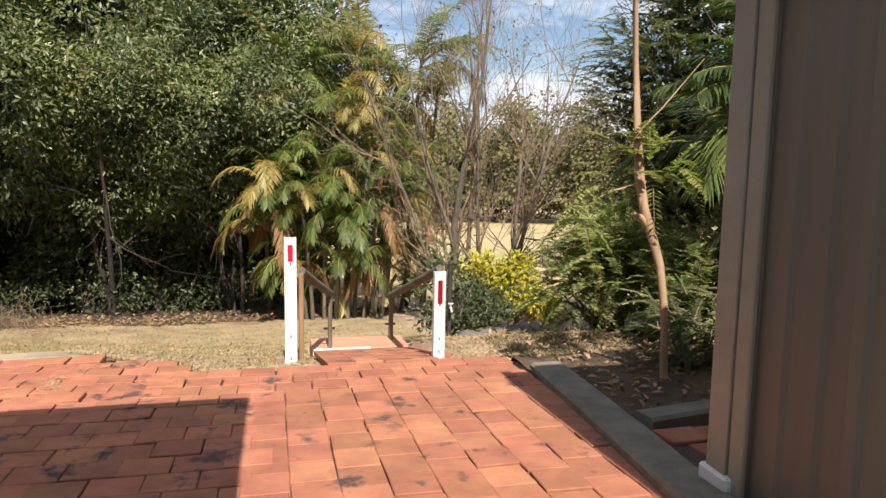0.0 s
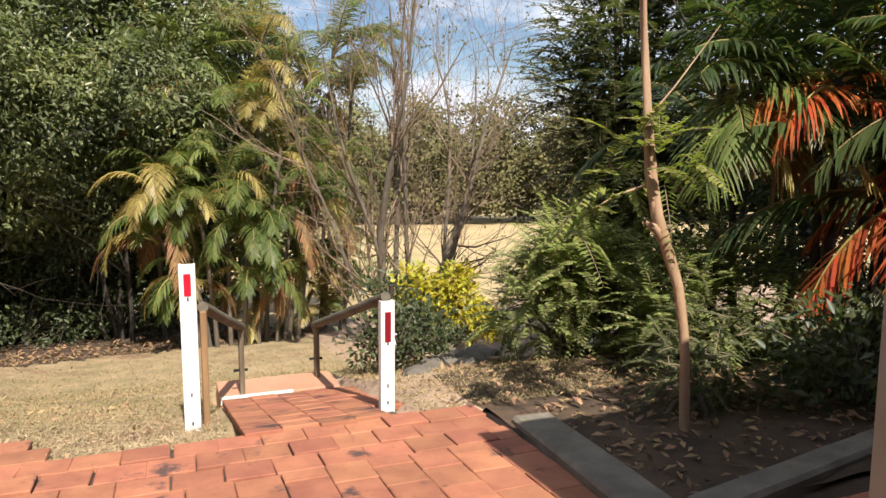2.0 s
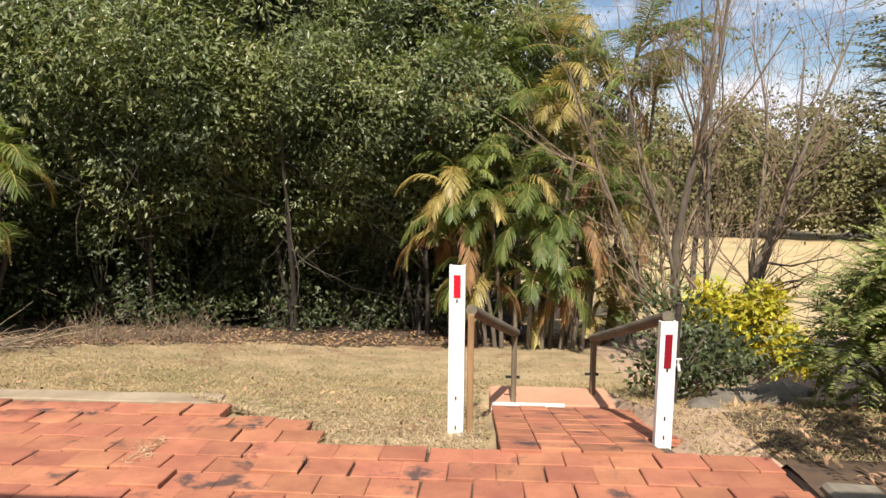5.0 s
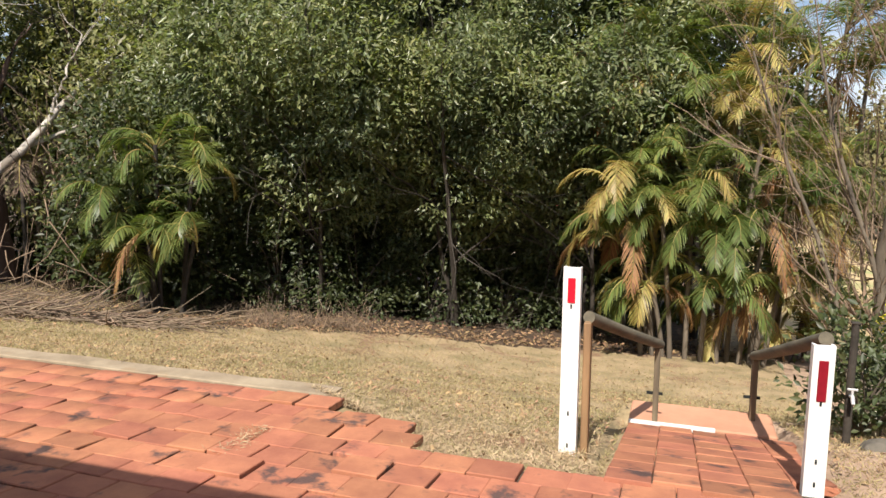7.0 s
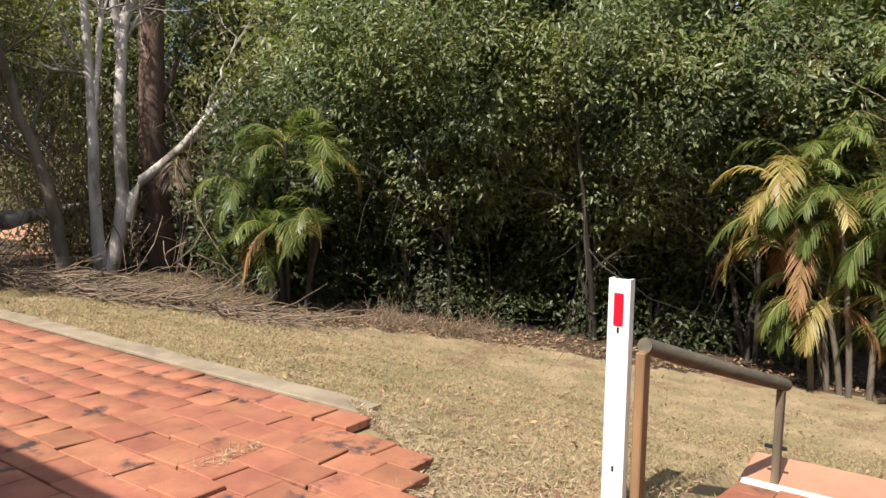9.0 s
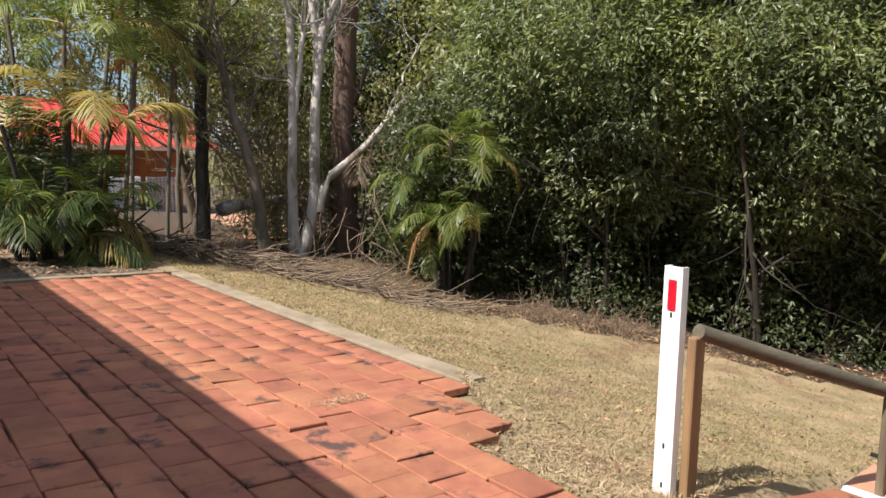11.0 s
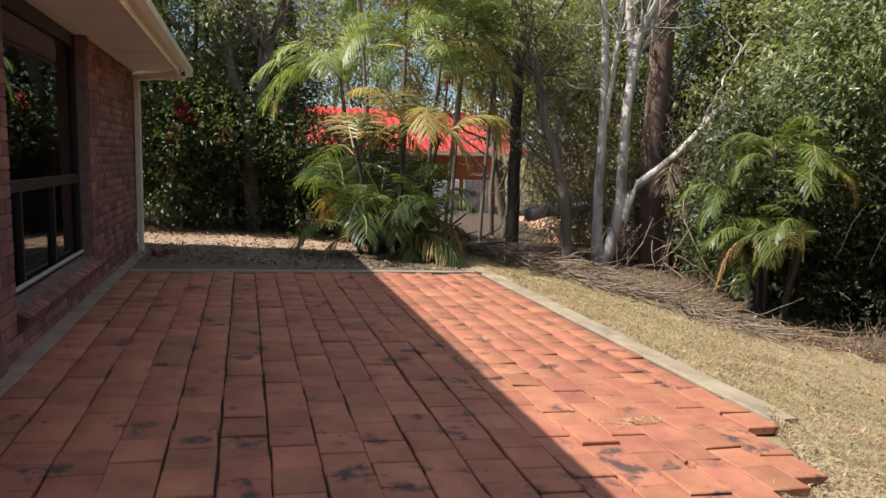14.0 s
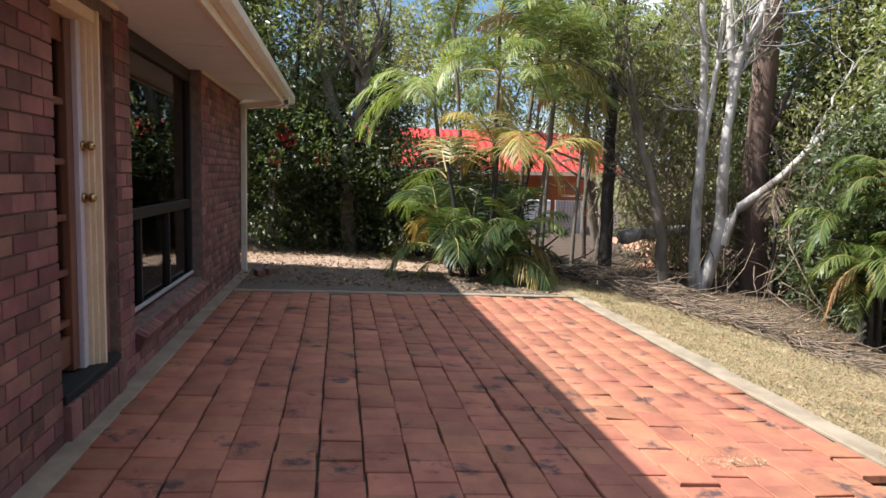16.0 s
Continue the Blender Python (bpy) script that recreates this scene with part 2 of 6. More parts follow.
glass = bpy.data.materials.new("window_glass")
glass.use_nodes = True
gn, gl = glass.node_tree.nodes, glass.node_tree.links
g_clear = gn.new("ShaderNodeBsdfTransparent")
g_clear.inputs["Color"].default_value = (0.75, 0.78, 0.78, 1)
g_gloss = gn.new("ShaderNodeBsdfGlossy")
g_gloss.inputs["Roughness"].default_value = 0.015
g_fres = gn.new("ShaderNodeFresnel")
g_fres.inputs["IOR"].default_value = 1.9
g_mix = gn.new("ShaderNodeMixShader")
gl.new(g_fres.outputs["Fac"], g_mix.inputs["Fac"])
gl.new(g_clear.outputs["BSDF"], g_mix.inputs[1])
gl.new(g_gloss.outputs["BSDF"], g_mix.inputs[2])
gl.new(g_mix.outputs["Shader"], gn["Material Output"].inputs["Surface"])


# ---- mesh helpers ----
def ground_z(x, y):
    k = min(max((x + 9) / 8, 0), 1) * 0.18 + 0.08
    u = max(y - 6.42, 0.0)
    base = -0.05 * (min(max(y, 1.92), 6.3) - 1.92)
    return base - k * min(u, 3.3) - 0.1 * min(max(u - 3.3, 0), 18) - 0.05 * min(max(u - 21.3, 0), 60)


def link_mesh(name, me, material, parent=None, label="", at=None):
    ob = new(name, me)
    if material:
        me.materials.append(material)
    if parent:
        ob.parent = parent
    if at is not None:
        ob.matrix_basis = at
    if label:
        ob["label"] = label
    return ob


def part(name, bm, material, parent=None, label="", smooth=False):
    me = bpy.data.meshes.new(name)
    bm.to_mesh(me)
    bm.free()
    if smooth:
        me.shade_smooth()
    return link_mesh(name, me, material, parent, label)


def quick_mesh(name, verts, faces, smooth=False):
    """A mesh from numpy arrays; all faces have the same number of corners."""
    verts = np.asarray(verts, dtype=np.float32).reshape(-1, 3)
    faces = np.asarray(faces, dtype=np.int32)
    me = bpy.data.meshes.new(name)
    k = faces.shape[1]
    me.vertices.add(len(verts))
    me.vertices.foreach_set("co", verts.ravel())
    me.loops.add(faces.size)
    me.loops.foreach_set("vertex_index", faces.ravel())
    me.polygons.add(len(faces))
    me.polygons.foreach_set("loop_start", np.arange(0, faces.size, k, dtype=np.int32))
    me.update(calc_edges=True)
    if smooth:
        me.shade_smooth()
    return me


def empty(name, x, y, z, label, category, group="", kind="", rz=0.0):
    ob = new(name)
    ob.matrix_basis = pose(x, y, z, 0, 0, rz)
    return tagged(ob, label, category, group, kind)


def box(bm, x0, x1, y0, y1, z0, z1, bevel=0.0, m=None):
    r = bmesh.ops.create_cube(bm, size=1)
    vs = r["verts"]
    bmesh.ops.scale(bm, vec=(x1 - x0, y1 - y0, z1 - z0), verts=vs)
    bmesh.ops.translate(bm, vec=((x0 + x1) / 2, (y0 + y1) / 2, (z0 + z1) / 2), verts=vs)
    if m is not None:
        bmesh.ops.transform(bm, matrix=m, verts=vs)
    if bevel:
        es = list({e for v in vs for e in v.link_edges})
        bmesh.ops.bevel(bm, geom=es, offset=bevel, segments=1, affect="EDGES")
    return bm


def boxed(name, x0, x1, y0, y1, z0, z1, material, parent=None, bevel=0.004, label="", m=None):
    return part(name, box(bmesh.new(), x0, x1, y0, y1, z0, z1, bevel, m), material, parent, label)


def tube_arrays(paths, sides=6):
    """Tapered tubes along polylines: each path is a list of (x, y, z, radius)."""
    V, F = [], []
    base = 0
    ang = np.arange(sides) * 2 * np.pi / sides
    for p in paths:
        p = np.asarray(p, dtype=float)
        c, r = p[:, :3], p[:, 3]
        t = np.gradient(c, axis=0)
        t /= np.linalg.norm(t, axis=1)[:, None] + 1e-9
        ref = np.where(np.abs(t[:, 2:3]) > 0.9, np.array([[1.0, 0, 0]]), np.array([[0, 0, 1.0]]))
        a = np.cross(t, ref)
        a /= np.linalg.norm(a, axis=1)[:, None] + 1e-9
        b = np.cross(t, a)
        ring = c[:, None, :] + r[:, None, None] * (np.cos(ang)[None, :, None] * a[:, None, :] + np.sin(ang)[None, :, None] * b[:, None, :])
        V.append(ring.reshape(-1, 3))
        n = len(p)
        i = np.arange(n - 1)[:, None] * sides
        j = np.arange(sides)[None, :]
        k = (np.arange(sides) + 1)[None, :] % sides
        F.append((np.stack([i + j, i + k, i + sides + k, i + sides + j], -1)).reshape(-1, 4) + base)
        base += n * sides
    return np.concatenate(V), np.concatenate(F)


def tubes(name, paths, material, parent=None, sides=6, label=""):
    v, f = tube_arrays(paths, sides)
    return link_mesh(name, quick_mesh(name, v, f, True), material, parent, label)


def leaf_arrays(pos, way, up, length, width, fold=0.25):
    """Folded leaves, two triangles each: a base, two sides and a tip."""
    pos, way, up = (np.asarray(a, dtype=float) for a in (pos, way, up))
    length, width = (np.broadcast_to(np.asarray(a, dtype=float), (len(pos),))[:, None] for a in (length, width))
    way = way / (np.linalg.norm(way, axis=1)[:, None] + 1e-9)
    side = np.cross(way, up)
    side /= np.linalg.norm(side, axis=1)[:, None] + 1e-9
    nrm = np.cross(side, way)
    mid = pos + way * length * 0.45 + nrm * width * fold
    v = np.stack([pos, mid + side * width * 0.5, pos + way * length, mid - side * width * 0.5], 1)
    i = np.arange(len(pos))[:, None] * 4
    f = np.concatenate([i + np.array([[0, 1, 2]]), i + np.array([[0, 2, 3]])], 0)
    return v.reshape(-1, 3), f


def leaves(name, pos, way, up, length, width, material, parent=None, label="", fold=0.25):
    v, f = leaf_arrays(pos, way, up, length, width, fold)
    return link_mesh(name, quick_mesh(name, v, f), material, parent, label)


def rand_unit(rng, n):
    v = rng.normal(size=(n, 3))
    return v / np.linalg.norm(v, axis=1)[:, None]


# ---- ground ----
def grid_sheet(name, xs, ys, zf, material, label, category, rough=0.0):
    X, Y = np.meshgrid(xs, ys)
    Z = np.array([[zf(x, y) for x in xs] for y in ys])
    if rough:
        for i in range(Z.shape[0]):
            for j in range(Z.shape[1]):
                Z[i, j] += rough * noise.noise((X[i, j] * 1.7, Y[i, j] * 1.7, 0.3)) + rough * 0.5 * noise.noise((X[i, j] * 6, Y[i, j] * 6, 2.0))
    n, m = len(xs), len(ys)
    idx = np.arange(n * m).reshape(m, n)
    f = np.stack([idx[:-1, :-1], idx[:-1, 1:], idx[1:, 1:], idx[1:, :-1]], -1).reshape(-1, 4)
    ob = link_mesh(name, quick_mesh(name, np.stack([X, Y, Z], -1), f, True), material)
    return tagged(ob, label, category, kind="structure")


PAT_Y0, PAT_Y1 = 1.89, 6.25


def paving_end(y):
    """The far end of the paving runs aslant."""
    return -6.40 - 0.172 * (y - 1.93)


def lawn_z(x, y):
    """The one sheet of ground: it dips under the paving and the path."""
    z = ground_z(x, y)
    if -1.5 < x < 0.45 and y > 5.4:
        z -= 0.085 * min((x + 1.5) / 1.2, 1) * min((y - 5.4) / 0.5, 1) * min(max((8.6 - y) / 2, 0), 1)
    if paving_end(y) + 0.1 < x < 1.78 and y < 6.3 and not (x > -1.6 and y > 5.65) and not (x > -0.7 and y > 5.52):
        return z - 0.14
    if 0.3 < x < 1.45 and 5.0 < y < 8.1:
        return z - 0.16
    if y >= 5.6 and y < 8 and x > -1.7:
        return z - 0.03
    return z - 0.012


xs = np.concatenate([np.array([-900, -300, -120, -60, -40, -30, -24, -20, -17]), np.arange(-15, -8, 0.5), np.arange(-8, 6, 0.16), np.arange(6, 14, 0.6), np.array([15, 20, 26, 34, 45, 60, 120, 300, 900])])
ys = np.concatenate([np.array([-900, -200, -60, -30, -15, -8, -4, -2, 0]), np.arange(1.0, 14, 0.16), np.arange(14, 24, 0.7), np.array([26, 29, 33, 38, 45, 55, 65, 75, 87.6, 100, 140, 250, 500, 1500])])
grid_sheet("ground", xs, ys, lawn_z, M_LAWN, "dry patchy lawn falling gently away from the house", "lawn", 0.025)
gm = bpy.data.objects["ground"].data
for extra in (M_FIELD, M_LITTER, M_DIRT, M_GRAVEL):
    gm.materials.append(extra)
mi = np.zeros(len(gm.polygons), dtype=np.int32)
cen = np.zeros(len(gm.polygons) * 3)
gm.polygons.foreach_get("center", cen)
for i, (cx, cy, cz) in enumerate(cen.reshape(-1, 3)):
    wob = 0.5 * noise.noise((cx * 0.9, cy * 0.9, 5.0)) + 0.25 * noise.noise((cx * 3, cy * 3, 1.0))
    edge = float(np.interp(cx, [-12, -7.5, -6.0, -5.1, -3.7, -1.0, 1.0, 3.0], [6.6, 7.8, 8.6, 9.6, 10.9, 12.2, 12.7, 13.0]))
    if cy > 15 + 2 * wob and cx > 1:
        mi[i] = 1
    elif cx < paving_end(cy) + 0.2 and cy < 6.2:
        mi[i] = 4 if cx > -9.0 + 0.3 * wob else 3
    elif cy > edge + wob * 0.7 and cx < 1.5:
        mi[i] = 2
    elif cx > 1.9 and cy < 6.5 + wob * 0.6:
        mi[i] = 2
    elif cx > 1.4 and cy < 8.2 + wob:
        mi[i] = 2 if wob > 0.05 else 3
    elif cx > 2.0 and cy > 8.2 + wob and cy < 15.5:
        mi[i] = 3
gm.polygons.foreach_set("material_index", mi)


def plane_z(y):
    return -0.05 * (y - 1.92)


# ---- the shed wall beside the start ----
shed = empty("shed", 3.4, 1.0, 0, "beige ribbed steel clad shed standing on a concrete edge", "shed", kind="structure")
shed.matrix_basis = pose(0, 0, 0)


def ribbed(y0, y1, x, z0, z1, pitch=0.19, depth=0.018):
    bm = bmesh.new()
    prof = []
    y = y0
    while y < y1:
        prof += [(x, y), (x, y + pitch * 0.52), (x - depth, y + pitch * 0.62), (x - depth, y + pitch * 0.90)]
        y += pitch
    prof.append((x, y1))
    cols = [(bm.verts.new((px, py, z0)), bm.verts.new((px, py, z1))) for px, py in prof if py <= y1]
    for (a, b), (c, d) in zip(cols, cols[1:]):
        bm.faces.new((a, b, d, c))
    back = [bm.verts.new(v) for v in ((x + 0.05, y0, z0), (x + 0.05, y0, z1), (x + 0.05, y1, z1), (x + 0.05, y1, z0))]
    bm.faces.new(back)
    return bm


part("wall_cladding", ribbed(-5.0, 2.60, 1.97, -0.02, 2.32), M_CLAD, shed)
bmc = box(bmesh.new(), 1.915, 1.955, 2.60, 2.735, 0.0, 2.32, 0.004)
part("corner_trim", bmc, M_TRIM, shed, "beige folded steel corner trim")
part("corner_trim", box(bmesh.new(), 1.957, 2.05, 2.68, 2.75, 0.0, 2.32, 0.004), M_TRIM, shed)
part("corner_trim", box(bmesh.new(), 1.925, 1.952, 2.50, 2.592, 0.0, 2.32, 0.006), M_TRIM, shed)
# thin black box painted in for the shade of the gap
part("door_track", box(bmesh.new(), 1.935, 1.95, 2.592, 2.6, 0.0, 2.32, 0.0), M_BLACK, shed, "black strip standing in for the shaded gap beside the corner trim")
part("corner_cap", box(bmesh.new(), 1.895, 2.0, 2.56, 2.765, 0.0, 0.085, 0.01), M_WHITE, shed, "white plastic cap at the foot of the corner")
part("roof", box(bmesh.new(), 1.71, 6.5, -5.0, 2.78, 2.32, 2.42, 0.01), M_GUTTER, shed)
part("end_wall", box(bmesh.new(), 2.02, 6.3, 2.60, 2.70, -0.05, 2.32), M_CLAD, shed)
part("back_wall", box(bmesh.new(), 1.98, 6.3, -5.0, -4.9, -0.05, 2.32), M_CLAD, shed)

tagged(boxed("passage_floor", -0.79, 1.9, -5.0, 1.87, -0.15, -0.004, M_CONC, None, 0.004), "plain grey concrete floor between house and shed", "floor", kind="structure")

# ---- kerb and garden bed ----
def prism(path, w, z0f, h, bevel=0.02):
    """A kerb along a line of (x, y), w wide."""
    bm = bmesh.new()
    rings = []
    for i, (x, y) in enumerate(path):
        a = Vector(path[max(i - 1, 0)])
        b = Vector(path[min(i + 1, len(path) - 1)])
        d = (b - a).normalized()
        s = Vector((d.y, -d.x))
        z = z0f(x, y)
        jit = 0.006 * noise.noise((x * 4, y * 4, 0))
        pts = [(-w / 2, -0.25), (-w / 2, h - bevel), (-w / 2 + bevel, h + jit), (w / 2 - bevel, h + jit), (w / 2, h - bevel), (w / 2, -0.25)]
        rings.append([bm.verts.new((x + s.x * u, y + s.y * u, z + v)) for u, v in pts])
    for r, q in zip(rings, rings[1:]):
        for k in range(5):
            bm.faces.new((r[k], r[k + 1], q[k + 1], q[k]))
    bm.faces.new(rings[0])
    bm.faces.new(list(reversed(rings[-1])))
    bmesh.ops.recalc_face_normals(bm, faces=bm.faces)
    return bm


kz = lambda x, y: plane_z(y)
kerb_path = [(1.73 + 0.32 * ((2.9 - 0.12 * i) / 2.9) ** 0.8, 5.02 - 0.12 * i) for i in range(0, 24)]
tagged(part("garden_kerb", prism(kerb_path, 0.26, kz, 0.06), M_CONC), "weathered grey concrete garden kerb beside the paving", "kerb", kind="structure")
kerb2 = [(2.1 + 0.2 * i, 3.62 + 0.04 * i) for i in range(0, 12)]
tagged(part("garden_kerb", prism(kerb2, 0.17, kz, 0.07), M_CONC), "weathered grey concrete kerb closing the garden bed", "kerb", kind="structure")
bed = bmesh.new()
for i in range(25):
    for j in range(16):
        x, y = 1.89 + i * 0.2, 3.66 + j * 0.14
        bed.verts.new((x, y, plane_z(y) + 0.02 + 0.03 * noise.noise((x * 3, y * 3, 0)) - 0.25 * max(0, (j - 12) / 3)))
bed.verts.ensure_lookup_table()
for i in range(24):
    for j in range(15):
        a = i * 16 + j
        bed.faces.new((bed.verts[a], bed.verts[a + 16], bed.verts[a + 17], bed.verts[a + 1]))
tagged(part("garden_soil", bed, M_LITTER, smooth=True), "dark soil covered in leaf litter inside the kerb", "soil", kind="structure")

# ---- edge strips of the paving ----
strip = prism([(-7.25 + 0.25 * i, 6.37 + 0.015 * noise.noise((i * 0.4, 0, 0))) for i in range(24)], 0.19, lambda x, y: plane_z(6.3), -0.002, 0.008)
tagged(part("edge_strip", strip, M_STRIP), "pale sandy concrete strip edging the paving", "edging", kind="structure")
tagged(part("edge_strip", prism([(paving_end(1.9 + 0.3 * i) - 0.05, 1.9 + 0.3 * i) for i in range(16)], 0.12, kz, 0.012, 0.008), M_STRIP), "pale concrete strip at the end of the paving", "edging", kind="structure")
tagged(part("footing", prism([(-8.2 + 0.25 * i, 1.832) for i in range(31)], 0.13, lambda x, y: 0.0, 0.012, 0.006), M_STRIP), "pale sandy concrete footing along the brick wall", "footing", kind="structure")

# ---- house ----
house = empty("house", 0, 0, 0, "dark red brick house with cream eaves and a low sheet roof", "house", kind="structure")
WY = 1.77
TOP = 2.36
EAVE_Y, EAVE_X0, EAVE_X1 = 2.36, -9.0, -0.14


def wall_block(x0, x1, z0, z1, y1=WY - 0.012, y0=WY - 0.23):
    return boxed("wall_core", x0, x1, y0, y1, z0, z1, M_MORTAR, house, 0)


DOOR0, DOOR1 = -1.66, -2.60
WIN0, WIN1 = -2.93, -5.32
WEND = -8.1
wall_block(DOOR0, -0.78, -0.1, TOP)
wall_block(DOOR1, DOOR0, -0.1, 0.20)
wall_block(DOOR1, DOOR0, 2.26, TOP)
wall_block(WIN0, DOOR1, -0.1, TOP)
wall_block(WIN1, WIN0, -0.1, 0.32)
wall_block(WEND, WIN1, -0.1, TOP)
boxed("wall_core", -1.0, -0.79, -5.0, WY - 0.24, -0.1, TOP, M_MORTAR, house, 0)
boxed("wall_core", WEND, WEND + 0.2, -5.0, WY - 0.24, -0.1, TOP, M_MORTAR, house, 0)
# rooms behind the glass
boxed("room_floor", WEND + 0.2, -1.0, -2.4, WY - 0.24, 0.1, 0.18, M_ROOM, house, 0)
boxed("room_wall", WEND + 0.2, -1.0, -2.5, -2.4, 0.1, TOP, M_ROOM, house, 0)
# eaves
part("soffit", box(bmesh.new(), EAVE_X0 + 0.05, EAVE_X1 - 0.05, -5.0, EAVE_Y - 0.05, TOP, TOP + 0.02), M_SOFFIT, house)
for sx in (-1.5, -3.9, -6.3):
    part("soffit_batten", box(bmesh.new(), sx - 0.02, sx + 0.02, WY + 0.06, EAVE_Y - 0.055, TOP - 0.008, TOP - 0.001, 0.003), M_SOFFIT, house)
part("soffit_bead", box(bmesh.new(), -2.62, -0.8, WY + 0.002, WY + 0.03, TOP - 0.03, TOP - 0.003, 0.005), M_CREAM, house)
part("soffit_bead", box(bmesh.new(), WEND, WIN1, WY + 0.002, WY + 0.03, TOP - 0.03, TOP - 0.003, 0.005), M_CREAM, house)
part("fascia", box(bmesh.new(), EAVE_X0, EAVE_X1, EAVE_Y - 0.05, EAVE_Y - 0.015, TOP - 0.03, TOP + 0.17, 0.004), M_CREAM, house)
part("fascia", box(bmesh.new(), EAVE_X0, EAVE_X0 + 0.04, -5.0, EAVE_Y - 0.05, TOP - 0.03, TOP + 0.17, 0.004), M_CREAM, house)
part("fascia", box(bmesh.new(), EAVE_X1 - 0.04, EAVE_X1, -5.0, EAVE_Y - 0.05, TOP - 0.03, TOP + 0.17, 0.004), M_CREAM, house)
gut = bmesh.new()
prof = [(0, 0.0), (0.05, 0.0), (0.095, 0.05), (0.10, 0.115), (0.092, 0.125), (0.086, 0.115), (0.08, 0.055), (0.045, 0.012), (0.006, 0.012), (0.006, 0.12), (0, 0.12)]
rings = [[gut.verts.new((x, EAVE_Y - 0.012 + a, TOP + 0.04 + b)) for a, b in prof] for x in (EAVE_X0 - 0.02, EAVE_X1 + 0.02)]
for k in range(len(prof)):
    gut.faces.new((rings[0][k], rings[0][(k + 1) % len(prof)], rings[1][(k + 1) % len(prof)], rings[1][k]))
gut.faces.new(rings[0])
gut.faces.new(list(reversed(rings[1])))
part("gutter", gut, M_GUTTER, house, "cream painted metal gutter")
part("gutter", box(bmesh.new(), EAVE_X0 - 0.10, EAVE_X0 - 0.002, -5.0, EAVE_Y + 0.08, TOP + 0.04, TOP + 0.16, 0.01), M_GUTTER, house)
roof = bmesh.new()
rx0, rx1, ry0, ry1, rz = EAVE_X0 - 0.02, EAVE_X1 + 0.02, -5.2, EAVE_Y + 0.03, TOP + 0.17
rv = [roof.verts.new(v) for v in ((rx0, ry0, rz), (rx1, ry0, rz), (rx1, ry1, rz), (rx0, ry1, rz), (rx0 + 3.6, -1.4, rz + 1.2), (rx1 - 3.6, -1.4, rz + 1.2))]
for q in ((0, 1, 5, 4), (1, 2, 5), (2, 3, 4, 5), (3, 0, 4), (3, 2, 1, 0)):
    roof.faces.new([rv[k] for k in q])
part("roof", roof, M_ROOFHOUSE, house)
# downpipe
part("downpipe", box(bmesh.new(), WEND - 0.03, WEND + 0.07, WY + 0.01, WY + 0.085, -0.02, TOP - 0.10, 0.008), M_GUTTER, house, "cream rectangular downpipe")
arm = bmesh.new()
box(arm, WEND - 0.03, WEND + 0.07, -0.03, 0.62, -0.04, 0.04, 0.008, Matrix.Translation((0, WY + 0.04, TOP - 0.10)) @ Matrix.Rotation(radians(7), 4, "X"))
part("downpipe_arm", arm, M_GUTTER, house)
part("downpipe_drop", box(bmesh.new(), WEND - 0.03, WEND + 0.07, EAVE_Y, EAVE_Y + 0.07, TOP - 0.06, TOP + 0.05, 0.008), M_GUTTER, house)

# door
door = empty("door", DOOR0, WY, 0, "brown glazed timber door standing open inside a cream frame", "door", kind="structure")
door.matrix_basis = pose(0, 0, 0)
for i, (a, b, yy) in enumerate(((0.0, 0.028, 0.0), (0.028, 0.048, -0.03), (0.048, 0.068, -0.055))):
    part("frame_jamb", box(bmesh.new(), -2.33 + a, -2.33 + b, WY - 0.13, WY + 0.005 + yy, 0.24, 2.26, 0.003), M_CREAM, door, "cream stepped timber jamb")
part("frame_jamb", box(bmesh.new(), -2.60, -2.332, WY - 0.14, WY - 0.06, 0.20, 2.26, 0.003), M_BRICK_FAR, door)
part("frame_head", box(bmesh.new(), -2.37, DOOR0, WY - 0.13, WY - 0.01, 2.19, 2.26, 0.004), M_CREAM, door)
part("door_edge", box(bmesh.new(), -2.258, -2.195, WY - 0.14, WY - 0.075, 0.24, 2.19, 0.003), M_LILAC, door, "pale painted closing edge of the door")
leaf = part("door_leaf", box(bmesh.new(), -2.19, -2.10, WY - 0.17, WY - 0.10, 0.26, 2.18, 0.004), M_DOORWOOD, door)
part("door_stile", box(bmesh.new(), -1.80, DOOR0 - 0.002, WY - 0.17, WY - 0.11, 0.26, 2.18, 0.004), M_DOORWOOD, door)
for zz in (0.30, 0.52, 0.80, 1.10, 1.40, 1.72, 2.05):
    part("door_rail", box(bmesh.new(), -2.10, -1.80, WY - 0.165, WY - 0.115, zz, zz + (0.16 if zz in (0.30, 2.05) else 0.035), 0.003), M_DOORWOOD, door)
dg = part("door_pane", box(bmesh.new(), -2.10, -1.80, WY - 0.145, WY - 0.139, 0.45, 2.05), glass, door)
dg.visible_shadow = False
for zz, name in ((1.22, "door_knob"), (1.51, "deadbolt")):
    bk = bmesh.new()
    bmesh.ops.create_uvsphere(bk, u_segments=14, v_segments=8, radius=0.028, matrix=Matrix.Translation((-2.235, WY - 0.03, zz)))
    bmesh.ops.create_cone(bk, cap_ends=True, segments=14, radius1=0.03, radius2=0.026, depth=0.012, matrix=Matrix.Translation((-2.235, WY - 0.07, zz)) @ Matrix.Rotation(radians(90), 4, "X"))
    bmesh.ops.create_cone(bk, cap_ends=True, segments=10, radius1=0.011, radius2=0.011, depth=0.05, matrix=Matrix.Translation((-2.235, WY - 0.055, zz)) @ Matrix.Rotation(radians(90), 4, "X"))
    part(name, bk, M_BRASS, leaf, "worn brass " + name.replace("_", " "), True)
